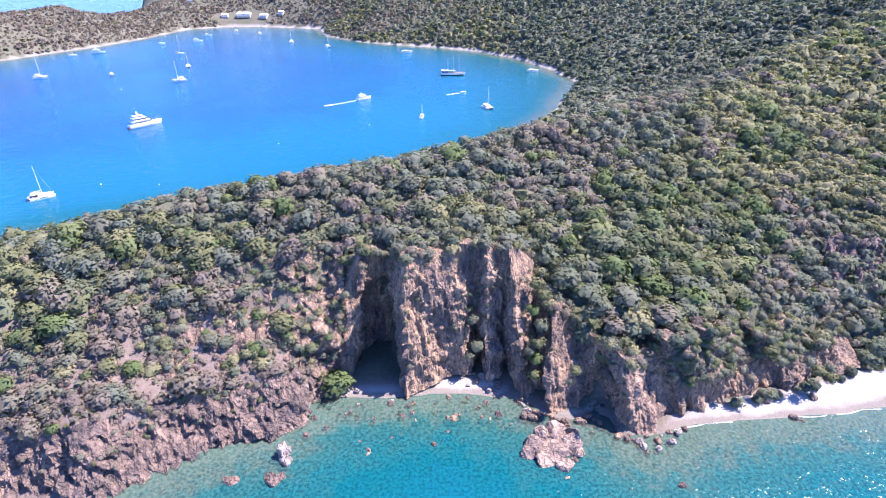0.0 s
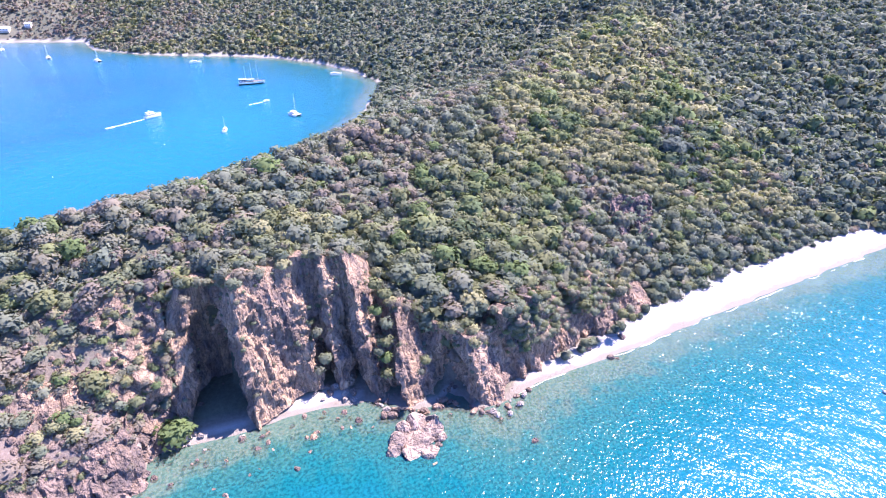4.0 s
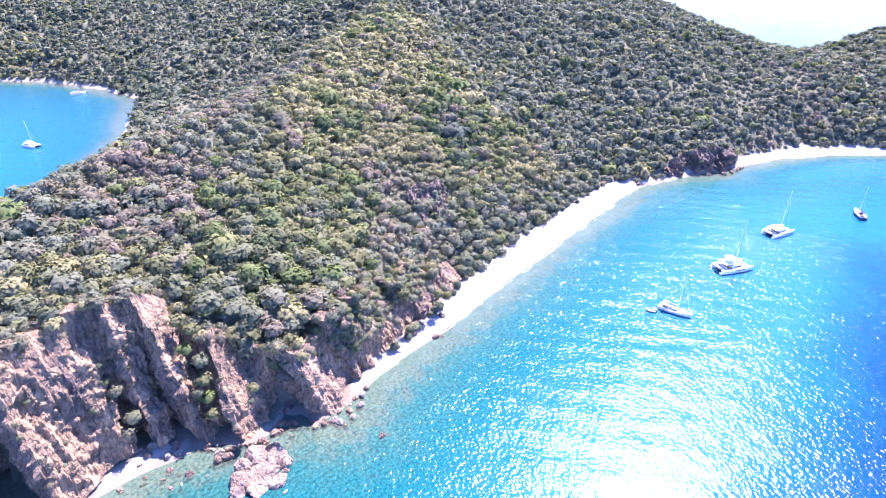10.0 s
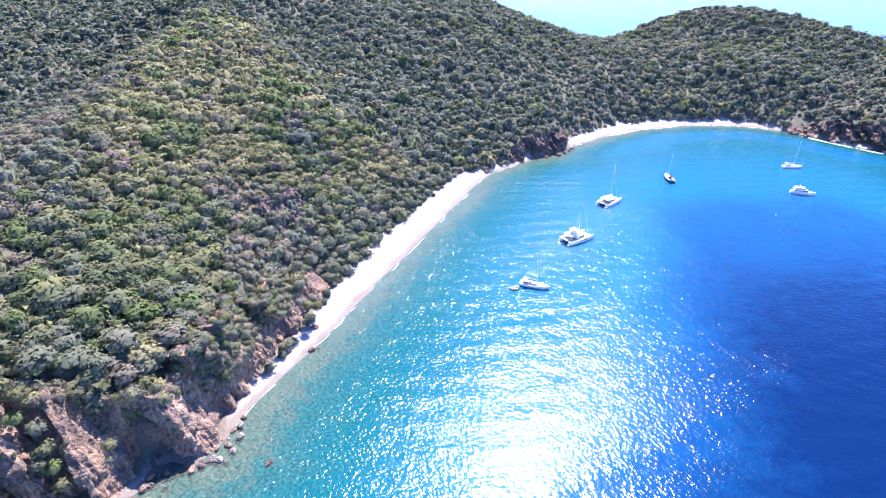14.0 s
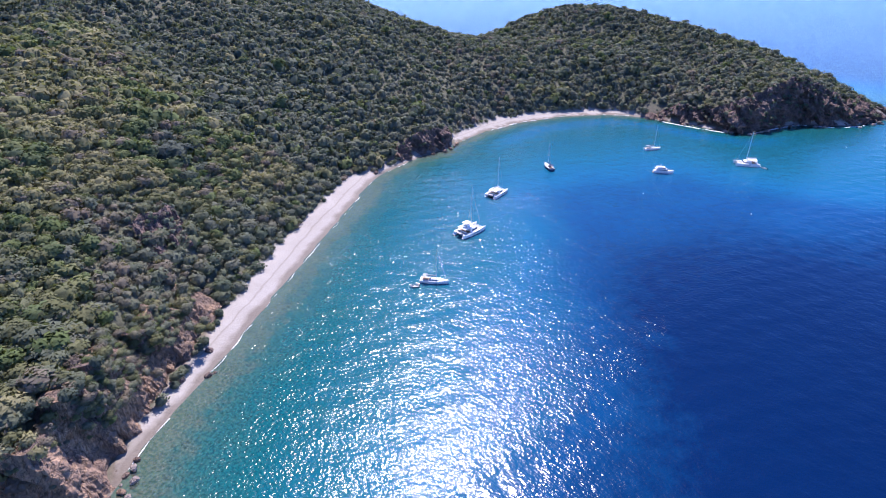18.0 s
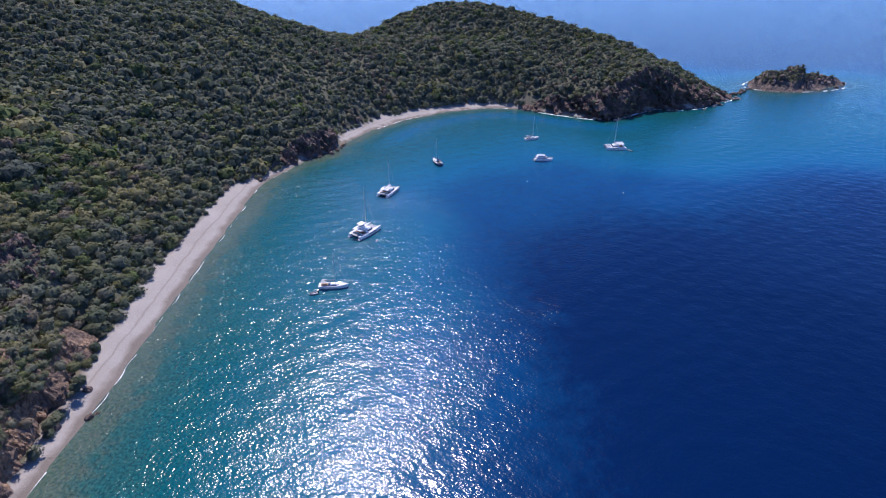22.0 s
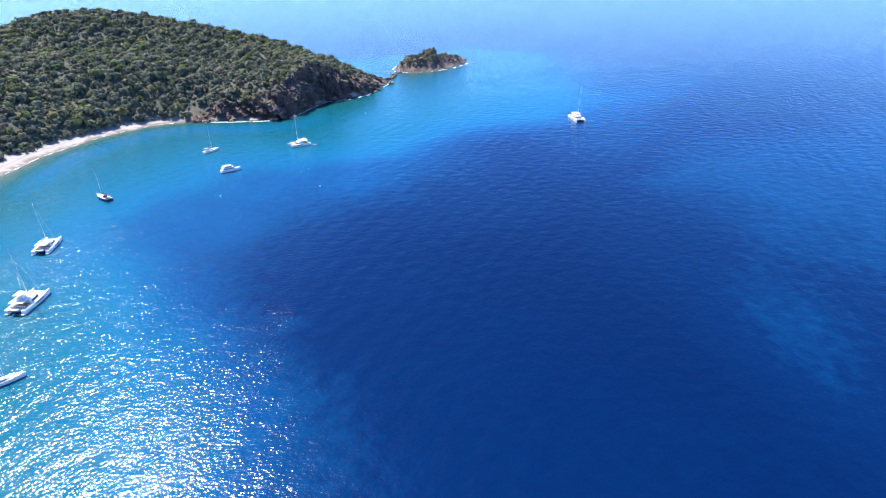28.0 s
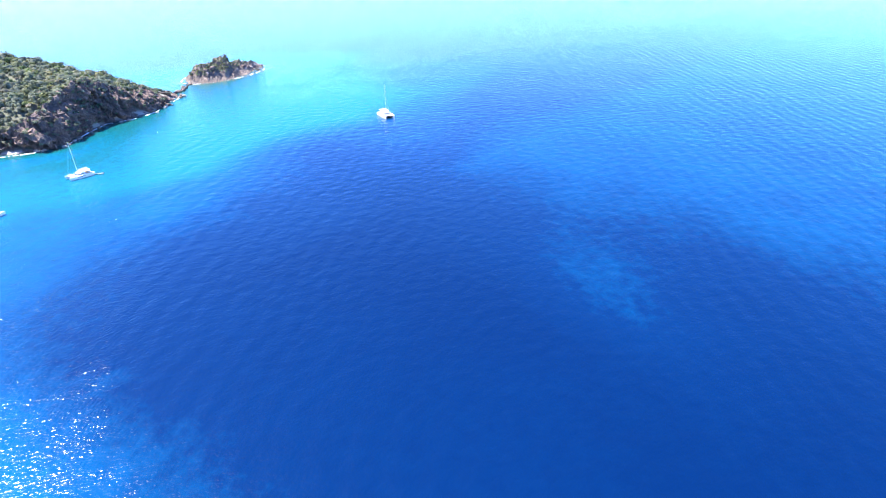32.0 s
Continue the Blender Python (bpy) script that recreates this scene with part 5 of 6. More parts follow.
rng = random.Random(78)
for (ax, ay), (bx, by) in zip(BEACH_BACK[1:-1], BEACH_BACK[2:]):
    n = int(math.hypot(bx - ax, by - ay) / 4.6)
    for k in range(n):
        u = (k + rng.random()) / n
        bush(ax + (bx - ax) * u + rng.uniform(-1, 1), ay + (by - ay) * u - rng.uniform(-0.8, 2.2), rng.uniform(1.7, 3.2), rng.choice((2, 3, 3, 4, 7, 7, 0)), rng.uniform(0.7, 1.0), None, "", "bushes along the back of the beach")
for x, y, s, kind, tall in [(-113, 126, 6.2, 6, 0.8), (-121, 130, 5.0, 4, 0.8), (-106, 123, 4.4, 4, 0.8), (-88, 117.5, 3.8, 6, 0.75), (-94.5, 116.5, 3.6, 4, 0.8), (-56.5, 127, 3.4, 6, 0.9), (-53.5, 123, 3.2, 5, 0.8), (-79, 148, 3.9, 6, 0.9), (-84, 139.5, 4.2, 4, 0.8), (-76, 136, 3.6, 2, 0.8), (-106, 114.5, 3.6, 5, 0.6), (-67, 114, 3.0, 4, 0.7), (-70, 128, 3.6, 2, 0.8), (-61, 117, 2.8, 1, 0.8), (-98, 134, 3.8, 2, 0.8), (-47, 133, 3.2, 2, 0.8)]:
    bush(x, y, s, kind, tall, None, "", "large bushes on the broken slope")

rng = random.Random(77)
crag = CRAG_LINE
for a, b in zip(crag[:-1], crag[1:]):
    run = math.hypot(b[3] - a[3], b[4] - a[4])
    for k in range(max(1, int(run / 1.7))):
        u = (k + rng.random()) / max(1, int(run / 1.7))
        f, t = a[:3] * (1 - u) + b[:3] * u, a[3:] * (1 - u) + b[3:] * u
        p = t + Vector((*(t - f)[:2], 0)).normalized() * rng.choice((-0.6, 0.5, 2, 3.5, 5, 6.5))
        bush(p[0], p[1], rng.uniform(1.8, 3.2), rng.choice((2, 2, 3, 4, 4, 5, 1, 7)), rng.uniform(0.8, 1.1), t[2] - 0.7, "", "bushes along the cliff edge")


def ledge_scrub(name, label, face, share, low, high, tones, seed, crowns, floor=0.0, west=-1e4):
    """Bushes rooted on the ledges of a rock face."""
    rng = np.random.RandomState(seed)
    v = np.empty(len(face.data.vertices) * 3)
    face.data.vertices.foreach_get("co", v)
    v = v.reshape(-1, 3)
    v = v[(rng.rand(len(v)) < share * np.clip(0.3 + v[:, 2] / 20, 0, 1)) & (v[:, 2] > floor) & (v[:, 0] > west)]
    tone = rng.choice(tones, len(v)) + rng.uniform(-0.05, 0.05, len(v))
    ob = new(name, plant_mesh(name, v[:, 0], v[:, 1], v[:, 2] - 0.5, np.clip(tone, 0, 1), rng.uniform(low, high, len(v)), crowns, rng))
    return tagged(ob, label, "scrub", kind="stuff")


ledge_scrub("rubble_scrub", "grey and green bushes rooted in the rubble slope", rubble, 0.045, 1.0, 3.0, (0.08, 0.2, 0.34, 0.4, 0.5, 0.62, 0.62, 0.75, 0.88), 82, NEAR_CROWNS, 6)
ledge_scrub("bank_scrub", "low dry bushes on the rock bank", bank, 0.022, 0.7, 1.9, (0.08, 0.2, 0.34, 0.6), 83, NEAR_CROWNS, 5)
ledge_scrub("cliff_scrub", "small bushes on ledges of the tall cliff", point, 0.008, 0.6, 1.5, (0.2, 0.34, 0.5, 0.62), 84, NEAR_CROWNS, 9)
ledge_scrub("cliff_scrub", "bushes hanging over the low cliff by the beach", point, 0.045, 1.0, 2.6, (0.2, 0.34, 0.45, 0.5, 0.56, 0.62, 0.88), 88, NEAR_CROWNS, 9.5, 66)
ledge_scrub("outcrop_scrub", "small dark bushes growing on the rock outcrop", outcrop, 0.05, 0.8, 2.2, (0.2, 0.4, 0.45, 0.5, 0.98), 87, MID_CROWNS, 4)
ledge_scrub("far_cliff_scrub", "dark bushes on the far cliff", far_cliff, 0.055, 1.0, 2.8, (0.08, 0.4, 0.45, 0.5, 0.98, 0.98), 85, FAR_CROWNS, 3)
ledge_scrub("cape_scrub", "dark bushes on the rock cape", cape, 0.05, 0.8, 2.2, (0.08, 0.4, 0.45, 0.98), 86, MID_CROWNS, 4)


def islet_scrub():
    rng = np.random.RandomState(81)
    pick = np.where((ISLET_Z.ravel() > 7.5) & (rng.rand(ISLET_Z.size) < 0.4 * np.clip((ISLET_Z.ravel() - 6) / 4, 0, 1)))[0]
    px, py, pz = ISLET_PX.ravel()[pick], ISLET_PY.ravel()[pick], ISLET_Z.ravel()[pick]
    me = plant_mesh("islet_scrub", px, py, pz - 0.2, rng.uniform(0.42, 0.66, pick.size), rng.uniform(0.9, 1.9, pick.size), FAR_CROWNS, rng)
    return tagged(new("islet_scrub", me), "low yellow-green scrub on top of the islet", "scrub", kind="stuff")


islet_scrub()


def scree():
    """Loose stones lying among the bushes of the dry slope."""
    rng = np.random.RandomState(91)
    px, py = scatter(-118, 6, 96, 168, 1.9, 92)
    dry = np.clip((-14 - px) / 24, 0, 1) * np.clip((170 - py + 0.35 * (px + 25)) / 30, 0, 1)
    ok = inside(px, py, ISLAND) & (rng.rand(px.size) < dry * 0.75) & (noise_grid(px, py, 20, 3, 93) > -0.35) & ~inside(px, py, SAND_AREAS[2])
    px, py = px[ok], py[ok]
    shapes = []
    for k in range(5):
        me = boulder_mesh("stone", BANK, 130 + k, (1, 0.8, 0.65), 8, 1)
        v = np.array([q.co[:] for q in me.vertices])
        f = np.array([list(p.vertices) for p in me.polygons])
        shapes.append((v, f, v))
        bpy.data.meshes.remove(me)
    me = plant_mesh("scree", px, py, height_at(px, py) - 0.1, rng.rand(px.size), 0.45 + 1.5 * rng.rand(px.size) ** 3.2, shapes, rng)
    me.materials.clear()
    me.materials.append(BANK)
    return tagged(new("scree", me), "loose pinkish stones on the dry slope", "stones", kind="stuff")


scree()


# ---- boats ----
def loft(sections, closed=True):
    """A skin through rings of places, each ring with as many points, capped at both ends."""
    bm = bmesh.new()
    rings = [[bm.verts.new(p) for p in ring] for ring in sections]
    n = len(rings[0])
    for a, b in zip(rings[:-1], rings[1:]):
        for k in range(n if closed else n - 1):
            bm.faces.new((a[k], a[(k + 1) % n], b[(k + 1) % n], b[k]))
    if closed:
        bm.faces.new(rings[0][::-1])
        bm.faces.new(rings[-1])
    bmesh.ops.recalc_face_normals(bm, faces=bm.faces)
    return bm


def hull_shape(length, beam, free, draft=0.5, y=0.0, full=0.62, sheer=0.3):
    """A hull from stern to raked bow: flared sides, rounded bilge, deck on top."""
    rings = []
    for k in range(13):
        u = k / 12
        x = (u - 0.5) * length
        half = beam / 2 * (0.86 + 0.14 * min(1, u * 4)) * (1 - max(0, (u - full) / (1 - full)) ** 2.1 * 0.985)
        top = free * (1 + sheer * max(0, u - 0.35) ** 1.5)
        low = -draft * (1 - max(0, (u - 0.7) / 0.3) ** 2)
        rake = 0.045 * length * max(0, (u - 0.75) / 0.25)
        rings.append([(x + rake, y - half, top), (x + rake * 0.5, y - half * 0.93, top * 0.4), (x, y - half * 0.62, low * 0.7), (x, y, low),
                      (x, y + half * 0.62, low * 0.7), (x + rake * 0.5, y + half * 0.93, top * 0.4), (x + rake, y + half, top), (x + rake, y, top + 0.05 * half)])
    return loft(rings)


def house_shape(x0, x1, width, z0, z1, nose=0.5, tail=0.15, tumble=0.12, narrow=0.75):
    """A deckhouse with a raked front, sloped sides and a cambered, softened roof."""
    rings = []
    for z, inset, wide in ((z0, 0, 1.0), (z0 + (z1 - z0) * 0.82, 0.8, 1 - tumble), (z1, 1.0, 1 - tumble * 1.9)):
        a, b, w = x0 + tail * (z1 - z0) * inset, x1 - nose * (z1 - z0) * 2 * inset, width / 2 * wide
        c = (b - a) * 0.22
        rings.append([(a, -w, z), (b - c, -w, z), (b, -w * narrow, z), (b + c * 0.15, 0, z), (b, w * narrow, z), (b - c, w, z), (a, w, z), (a, 0, z)])
    return loft(rings)


def tube(points, radius, sides=6):
    rings = []
    pts = [Vector(p) for p in points]
    for k, p in enumerate(pts):
        way = (pts[min(k + 1, len(pts) - 1)] - pts[max(k - 1, 0)]).normalized()
        side = way.cross(Vector((0.3, 1, 0.2))).normalized()
        up = way.cross(side)
        rings.append([p + (side * math.cos(a) + up * math.sin(a)) * radius for a in (2 * math.pi * q / sides for q in range(sides))])
    return loft(rings)


def slab(x0, x1, y0, y1, z0, z1, round_by=0.08):
    bm = bmesh.new()
    bmesh.ops.create_cube(bm, size=1.0, matrix=Matrix.Translation(((x0 + x1) / 2, (y0 + y1) / 2, (z0 + z1) / 2)) @ Matrix.Diagonal((x1 - x0, y1 - y0, z1 - z0, 1)))
    bmesh.ops.bevel(bm, geom=bm.edges[:], offset=min(round_by, 0.4 * (z1 - z0)), segments=2, affect="EDGES")
    return bm


def thing(name, x, y, heading, label, category, group="", z=0.0):
    ob = new(name)
    ob.matrix_world = pose(x, y, z, 0, 0, heading)
    return tagged(ob, label, category, group)


def rig(boat, x, base, tall, boom, length, cloth, radius=0.12):
    """Mast with spreaders and stays, boom with the stowed sail."""
    mast = part("mast", tube([(x, 0, base), (x, 0, base + tall)], radius), WHITE, boat)
    for h in (0.45, 0.72):
        part("spreader", tube([(x - 0.1, -length * 0.075, base + tall * h), (x, 0, base + tall * h + 0.1), (x - 0.1, length * 0.075, base + tall * h)], radius * 0.4), METAL, mast)
    part("boom", tube([(x - 0.1, 0, base + 1.4), (x - boom, 0, base + 1.6)], radius * 0.9), METAL, boat)
    part("stowed_sail", tube([(x - 0.3, 0, base + 1.75), (x - boom * 0.5, 0, base + 1.8), (x - boom + 0.2, 0, base + 1.85)], 0.26), cloth, boat, "folded mainsail under a cover")
    for name, a in (("forestay", (length * 0.49, 0)), ("shroud", (x - 0.4, length * 0.14)), ("shroud", (x - 0.4, -length * 0.14))):
        part(name, tube([(a[0], a[1], base * 0.55), (x, 0, base + tall * 0.95)], 0.03 if name == "forestay" else 0.022, 4), METAL, boat)


def catamaran(x, y, heading, length, label, group, cloth=GREY_CLOTH, mast=True, dinghy=True, fly=False):
    boat = thing("catamaran", x, y, heading, label, "boat", group)
    beam, k = length * 0.53, length / 14
    for side in (-1, 1):
        hull = part("hull", hull_shape(length, 1.75 * k, 1.7 * k, 0.45, side * (beam / 2 - 0.85 * k), 0.55, 0.2), WHITE, boat)
        part("hull_window", slab(-length * 0.1, length * 0.2, side * (beam / 2 + 0.02) - 0.02, side * (beam / 2 + 0.02) + 0.02, 1.0 * k, 1.35 * k, 0.01), TINTED, hull)
        part("transom_step", slab(-length * 0.56, -length * 0.46, side * (beam / 2 - 0.85 * k) - 0.6 * k, side * (beam / 2 - 0.85 * k) + 0.6 * k, 0.15, 0.55 * k), WHITE, hull)
    part("bridge_deck", slab(-length * 0.40, length * 0.16, -beam * 0.42, beam * 0.42, 1.05 * k, 1.72 * k, 0.12), WHITE, boat)
    part("trampoline", slab(length * 0.16, length * 0.40, -beam * 0.33, beam * 0.33, 1.45 * k, 1.5 * k, 0.01), GREY_CLOTH, boat, "grey netting between the bows")
    part("crossbeam", tube([(length * 0.41, -beam * 0.36, 1.6 * k), (length * 0.42, beam * 0.36, 1.6 * k)], 0.13), METAL, boat)
    cabin = part("cabin", house_shape(-length * 0.16, length * 0.2, beam * 0.72, 1.7 * k, 3.0 * k, 0.5), WHITE, boat)
    part("front_window", house_shape(-length * 0.1, length * 0.185, beam * 0.735, 2.05 * k, 2.62 * k, 0.62, 0.1, 0.12), TINTED, cabin)
    part("cockpit_floor", slab(-length * 0.39, -length * 0.16, -beam * 0.36, beam * 0.36, 1.72 * k, 1.8 * k, 0.02), TEAK, boat)
    part("cockpit_seat", slab(-length * 0.38, -length * 0.33, -beam * 0.33, beam * 0.33, 1.8 * k, 2.2 * k), CREAM, boat)
    top = part("hard_top", slab(-length * 0.40, -length * 0.02, -beam * 0.34, beam * 0.34, 3.55 * k, 3.72 * k, 0.08), WHITE, boat)
    for sx in (-0.38, -0.14):
        for sy in (-1, 1):
            part("post", tube([(length * sx, sy * beam * 0.31, 1.75 * k), (length * sx, sy * beam * 0.31, 3.6 * k)], 0.05), METAL, top)
    if fly:
        part("helm_station", house_shape(-length * 0.22, -length * 0.04, beam * 0.34, 3.7 * k, 4.5 * k, 0.4), WHITE, boat)
        part("bimini", slab(-length * 0.28, -length * 0.04, -beam * 0.2, beam * 0.2, 5.6 * k, 5.72 * k, 0.05), cloth, boat)
        for sy in (-1, 1):
            part("post", tube([(-length * 0.25, sy * beam * 0.18, 3.7 * k), (-length * 0.25, sy * beam * 0.18, 5.6 * k)], 0.04), METAL, boat)
    if mast:
        rig(boat, length * 0.06, 3.0 * k, length * 1.32, length * 0.42, length, cloth, 0.13)
    for side in (-1, 1):
        part("guard_rail", tube([(-length * 0.44, side * beam * 0.485, 2.4 * k), (0, side * beam * 0.495, 2.45 * k), (length * 0.4, side * beam * 0.42, 2.6 * k)], 0.03, 4), METAL, boat)
    if dinghy:
        hung = part("dinghy", hull_shape(3.4, 1.6, 0.6, 0.15, 0, 0.6, 0.1), RUBBER, boat, "grey inflatable hung on the davits")
        hung.matrix_local = pose(-length * 0.49, 0, 1.5 * k, 0, 0, 90)
    return boat


def sloop(x, y, heading, length, label, group, hull_paint=WHITE, cloth=NAVY_CLOTH, tall=1.3):
    boat = thing("sailing_yacht", x, y, heading, label, "boat", group)
    hull = part("hull", hull_shape(length, length * 0.31, length * 0.105, 0.7, 0, 0.45, 0.45), hull_paint, boat)
    part("rubbing_strake", tube([(-length * 0.49, length * 0.136, length * 0.1), (0, length * 0.157, length * 0.103), (length * 0.25, length * 0.128, length * 0.112)], 0.05, 4), WHITE, hull)
    part("deck", hull_shape(length * 0.96, length * 0.285, length * 0.112, -length * 0.06, 0, 0.45, 0.45), CREAM, boat)
    coach = part("coachroof", house_shape(-length * 0.1, length * 0.24, length * 0.19, length * 0.112, length * 0.152, 0.8), WHITE, boat)
    part("cabin_window", house_shape(-length * 0.07, length * 0.19, length * 0.196, length * 0.12, length * 0.142, 0.7), TINTED, coach)
    part("cockpit", slab(-length * 0.42, -length * 0.12, -length * 0.085, length * 0.085, length * 0.113, length * 0.121, 0.02), TEAK, boat)
    part("sprayhood", house_shape(-length * 0.17, -length * 0.07, length * 0.17, length * 0.115, length * 0.185, 0.3), cloth, boat)
    bimini = part("bimini", slab(-length * 0.40, -length * 0.22, -length * 0.11, length * 0.11, length * 0.26, length * 0.268, 0.03), cloth, boat)
    for sx in (-0.38, -0.24):
        for sy in (-1, 1):
            part("post", tube([(length * sx, sy * length * 0.1, length * 0.11), (length * sx, sy * length * 0.1, length * 0.26)], 0.03, 4), METAL, bimini)
    rig(boat, length * 0.08, length * 0.13, length * tall, length * 0.38, length, cloth)
    for side in (-1, 1):
        part("guard_rail", tube([(-length * 0.47, side * length * 0.13, length * 0.165), (0, side * length * 0.15, length * 0.168), (length * 0.4, side * length * 0.06, length * 0.195)], 0.03, 4), METAL, boat)
    return boat


def cruiser(x, y, heading, length, label, group, decks=1, hull_paint=WHITE):
    boat = thing("motor_yacht", x, y, heading, label, "boat", group)
    k, beam = length / 14, length * (0.30 if decks < 2 else 0.235)
    hull = part("hull", hull_shape(length, beam, 1.7 * k if decks < 2 else 1.55 * k, 0.6, 0, 0.5, 0.55), hull_paint, boat)
    part("swim_platform", slab(-length * 0.55, -length * 0.49, -beam * 0.42, beam * 0.42, 0.2, 0.42 * k), TEAK, hull)
    part("foredeck", hull_shape(length * 0.94, beam * 0.9, 1.78 * k if decks < 2 else 1.62 * k, -1.2 * k, 0, 0.5, 0.55), CREAM, boat)
    z = 1.75 * k
    for d in range(decks + 1):
        tall = 1.5 * k if decks < 2 else 1.12 * k
        a, b, w = -length * (0.36 - 0.05 * d), length * (0.22 - 0.10 * d), beam * (0.86 - 0.12 * d)
        if d == decks:
            tall *= 0.7
        level = part("deckhouse", house_shape(a, b, w, z, z + tall, 0.55), WHITE, boat)
        part("window_band", house_shape(a + 0.3, b - length * 0.012, w * 1.012, z + tall * 0.38, z + tall * 0.76, 0.6, 0.1), TINTED, level)
        part("overhang", slab(a - length * 0.07, b - length * 0.06, -w * 0.53, w * 0.53, z + tall, z + tall + 0.16 * k, 0.05), WHITE, level)
        z += tall + 0.16 * k
    arch = part("radar_arch", tube([(-length * 0.15, -beam * 0.3, z), (-length * 0.18, -beam * 0.25, z + 1.1 * k), (-length * 0.18, beam * 0.25, z + 1.1 * k), (-length * 0.15, beam * 0.3, z)], 0.16 * k), WHITE, boat)
    part("radar_dome", slab(-length * 0.2, -length * 0.16, -0.4 * k, 0.4 * k, z + 1.2 * k, z + 1.6 * k, 0.15 * k), WHITE, arch)
    part("antenna", tube([(-length * 0.19, 0, z + 1.5 * k), (-length * 0.2, 0, z + 3.4 * k)], 0.04, 4), METAL, arch)
    part("bow_rail", tube([(length * 0.05, -beam * 0.48, 2.6 * k), (length * 0.4, -beam * 0.24, 3.0 * k), (length * 0.51, 0, 3.1 * k), (length * 0.4, beam * 0.24, 3.0 * k), (length * 0.05, beam * 0.48, 2.6 * k)], 0.035, 4), METAL, boat)
    return boat


def schooner(x, y, heading, length, label):
    boat = thing("schooner", x, y, heading, label, "ship", "boats in the far bay")
    part("hull", hull_shape(length, length * 0.25, length * 0.095, 0.9, 0, 0.5, 0.6), BLACK_HULL, boat)
    part("rail", hull_shape(length * 1.005, length * 0.255, length * 0.102, -length * 0.09, 0, 0.5, 0.6), WHITE, boat)
    part("deck", hull_shape(length * 0.95, length * 0.225, length * 0.108, -length * 0.1, 0, 0.5, 0.6), TEAK, boat)
    stern = part("stern_house", slab(-length * 0.46, -length * 0.2, -length * 0.105, length * 0.105, length * 0.1, length * 0.2, 0.1), BLUE_HULL, boat)
    part("stern_roof", slab(-length * 0.48, -length * 0.18, -length * 0.12, length * 0.12, length * 0.2, length * 0.215, 0.05), WHITE, stern)
    for q in range(4):
        for side in (-1, 1):
            part("window", slab(-length * (0.44 - 0.06 * q), -length * (0.405 - 0.06 * q), side * length * 0.106 - 0.02, side * length * 0.106 + 0.02, length * 0.135, length * 0.17, 0.01), CREAM, stern)
    part("awning", slab(-length * 0.16, length * 0.12, -length * 0.1, length * 0.1, length * 0.19, length * 0.197, 0.04), GREY_CLOTH, boat)
    for px, tall in ((-0.2, 0.6), (0.04, 0.72), (0.27, 0.64)):
        part("mast", tube([(length * px, 0, length * 0.1), (length * px - 0.3, 0, length * (0.1 + tall))], 0.17), METAL, boat)
        part("boom", tube([(length * px, 0, length * 0.22), (length * (px - 0.19), 0, length * 0.235)], 0.12), BARK, boat)
    part("bowsprit", tube([(length * 0.44, 0, length * 0.13), (length * 0.62, 0, length * 0.165)], 0.14), BARK, boat)
    part("forestay", tube([(length * 0.61, 0, length * 0.165), (length * 0.26, 0, length * 0.73)], 0.04, 4), METAL, boat)
    return boat


def tender(x, y, heading, label, group, length=3.6):
    boat = thing("dinghy", x, y, heading, label, "dinghy", group)
    pts = [(-length * 0.5, -0.65, 0.35), (length * 0.15, -0.7, 0.38), (length * 0.42, -0.35, 0.48), (length * 0.5, 0, 0.52), (length * 0.42, 0.35, 0.48), (length * 0.15, 0.7, 0.38), (-length * 0.5, 0.65, 0.35)]
    part("tube", tube(pts, 0.24, 8), RUBBER, boat)
    part("floor", slab(-length * 0.48, length * 0.4, -0.5, 0.5, 0.08, 0.18, 0.02), CREAM, boat)
    part("thwart", slab(-0.3, 0.1, -0.55, 0.55, 0.38, 0.46, 0.03), WHITE, boat)
    part("outboard", slab(-length * 0.58, -length * 0.46, -0.2, 0.2, 0.1, 0.95, 0.08), BLACK_HULL, boat)
    return boat


NEAR_BAY, FAR_BAY = "boats moored off the long beach", "boats in the far bay"
sloop(182, 64, -81, 12.0, "white sailing yacht moored over pale sand", NEAR_BAY, WHITE, GREY_CLOTH, 1.2)
catamaran(232.5, 62.5, -28, 15.5, "white sailing catamaran with a raised helm on a mooring", NEAR_BAY, CREAM, True, True, True)
catamaran(285, 61, -18, 14.5, "white sailing catamaran with dark cockpit cushions, moored", NEAR_BAY, GREY_CLOTH, True, True)
sloop(339, 39, 31, 13.0, "dark blue sailing yacht with a white deck, moored", NEAR_BAY, BLUE_HULL, NAVY_CLOTH, 1.1)
sloop(401, -26, -62, 12.0, "white sailing yacht moored near the far beach", NEAR_BAY, WHITE, GREY_CLOTH, 1.35)
cruiser(353, -32, -84, 12.0, "white motor cruiser with a flybridge, moored", NEAR_BAY)
catamaran(386, -85, 97, 14.5, "white sailing catamaran towing a dinghy off the cliffs", NEAR_BAY, GREY_CLOTH, True, False)
catamaran(346, -311, 160, 18.0, "white sailing catamaran anchored alone over deep water", "", GREY_CLOTH, True, True)
tender(381.5, -95, 60, "grey inflatable dinghy on a line astern", NEAR_BAY)
tender(176, 70.5, 120, "small grey dinghy tied astern of the yacht", NEAR_BAY)
catamaran(-227, 280, 44, 12.0, "white sailing catamaran at anchor below the ridge", FAR_BAY, GREY_CLOTH, True, True)
cruiser(-240, 427, 50, 25.0, "large white three-deck motor yacht lying still", FAR_BAY, 2)
cruiser(-76, 519, 40, 15.0, "white motor cruiser under way with a foaming wake", FAR_BAY, 1)
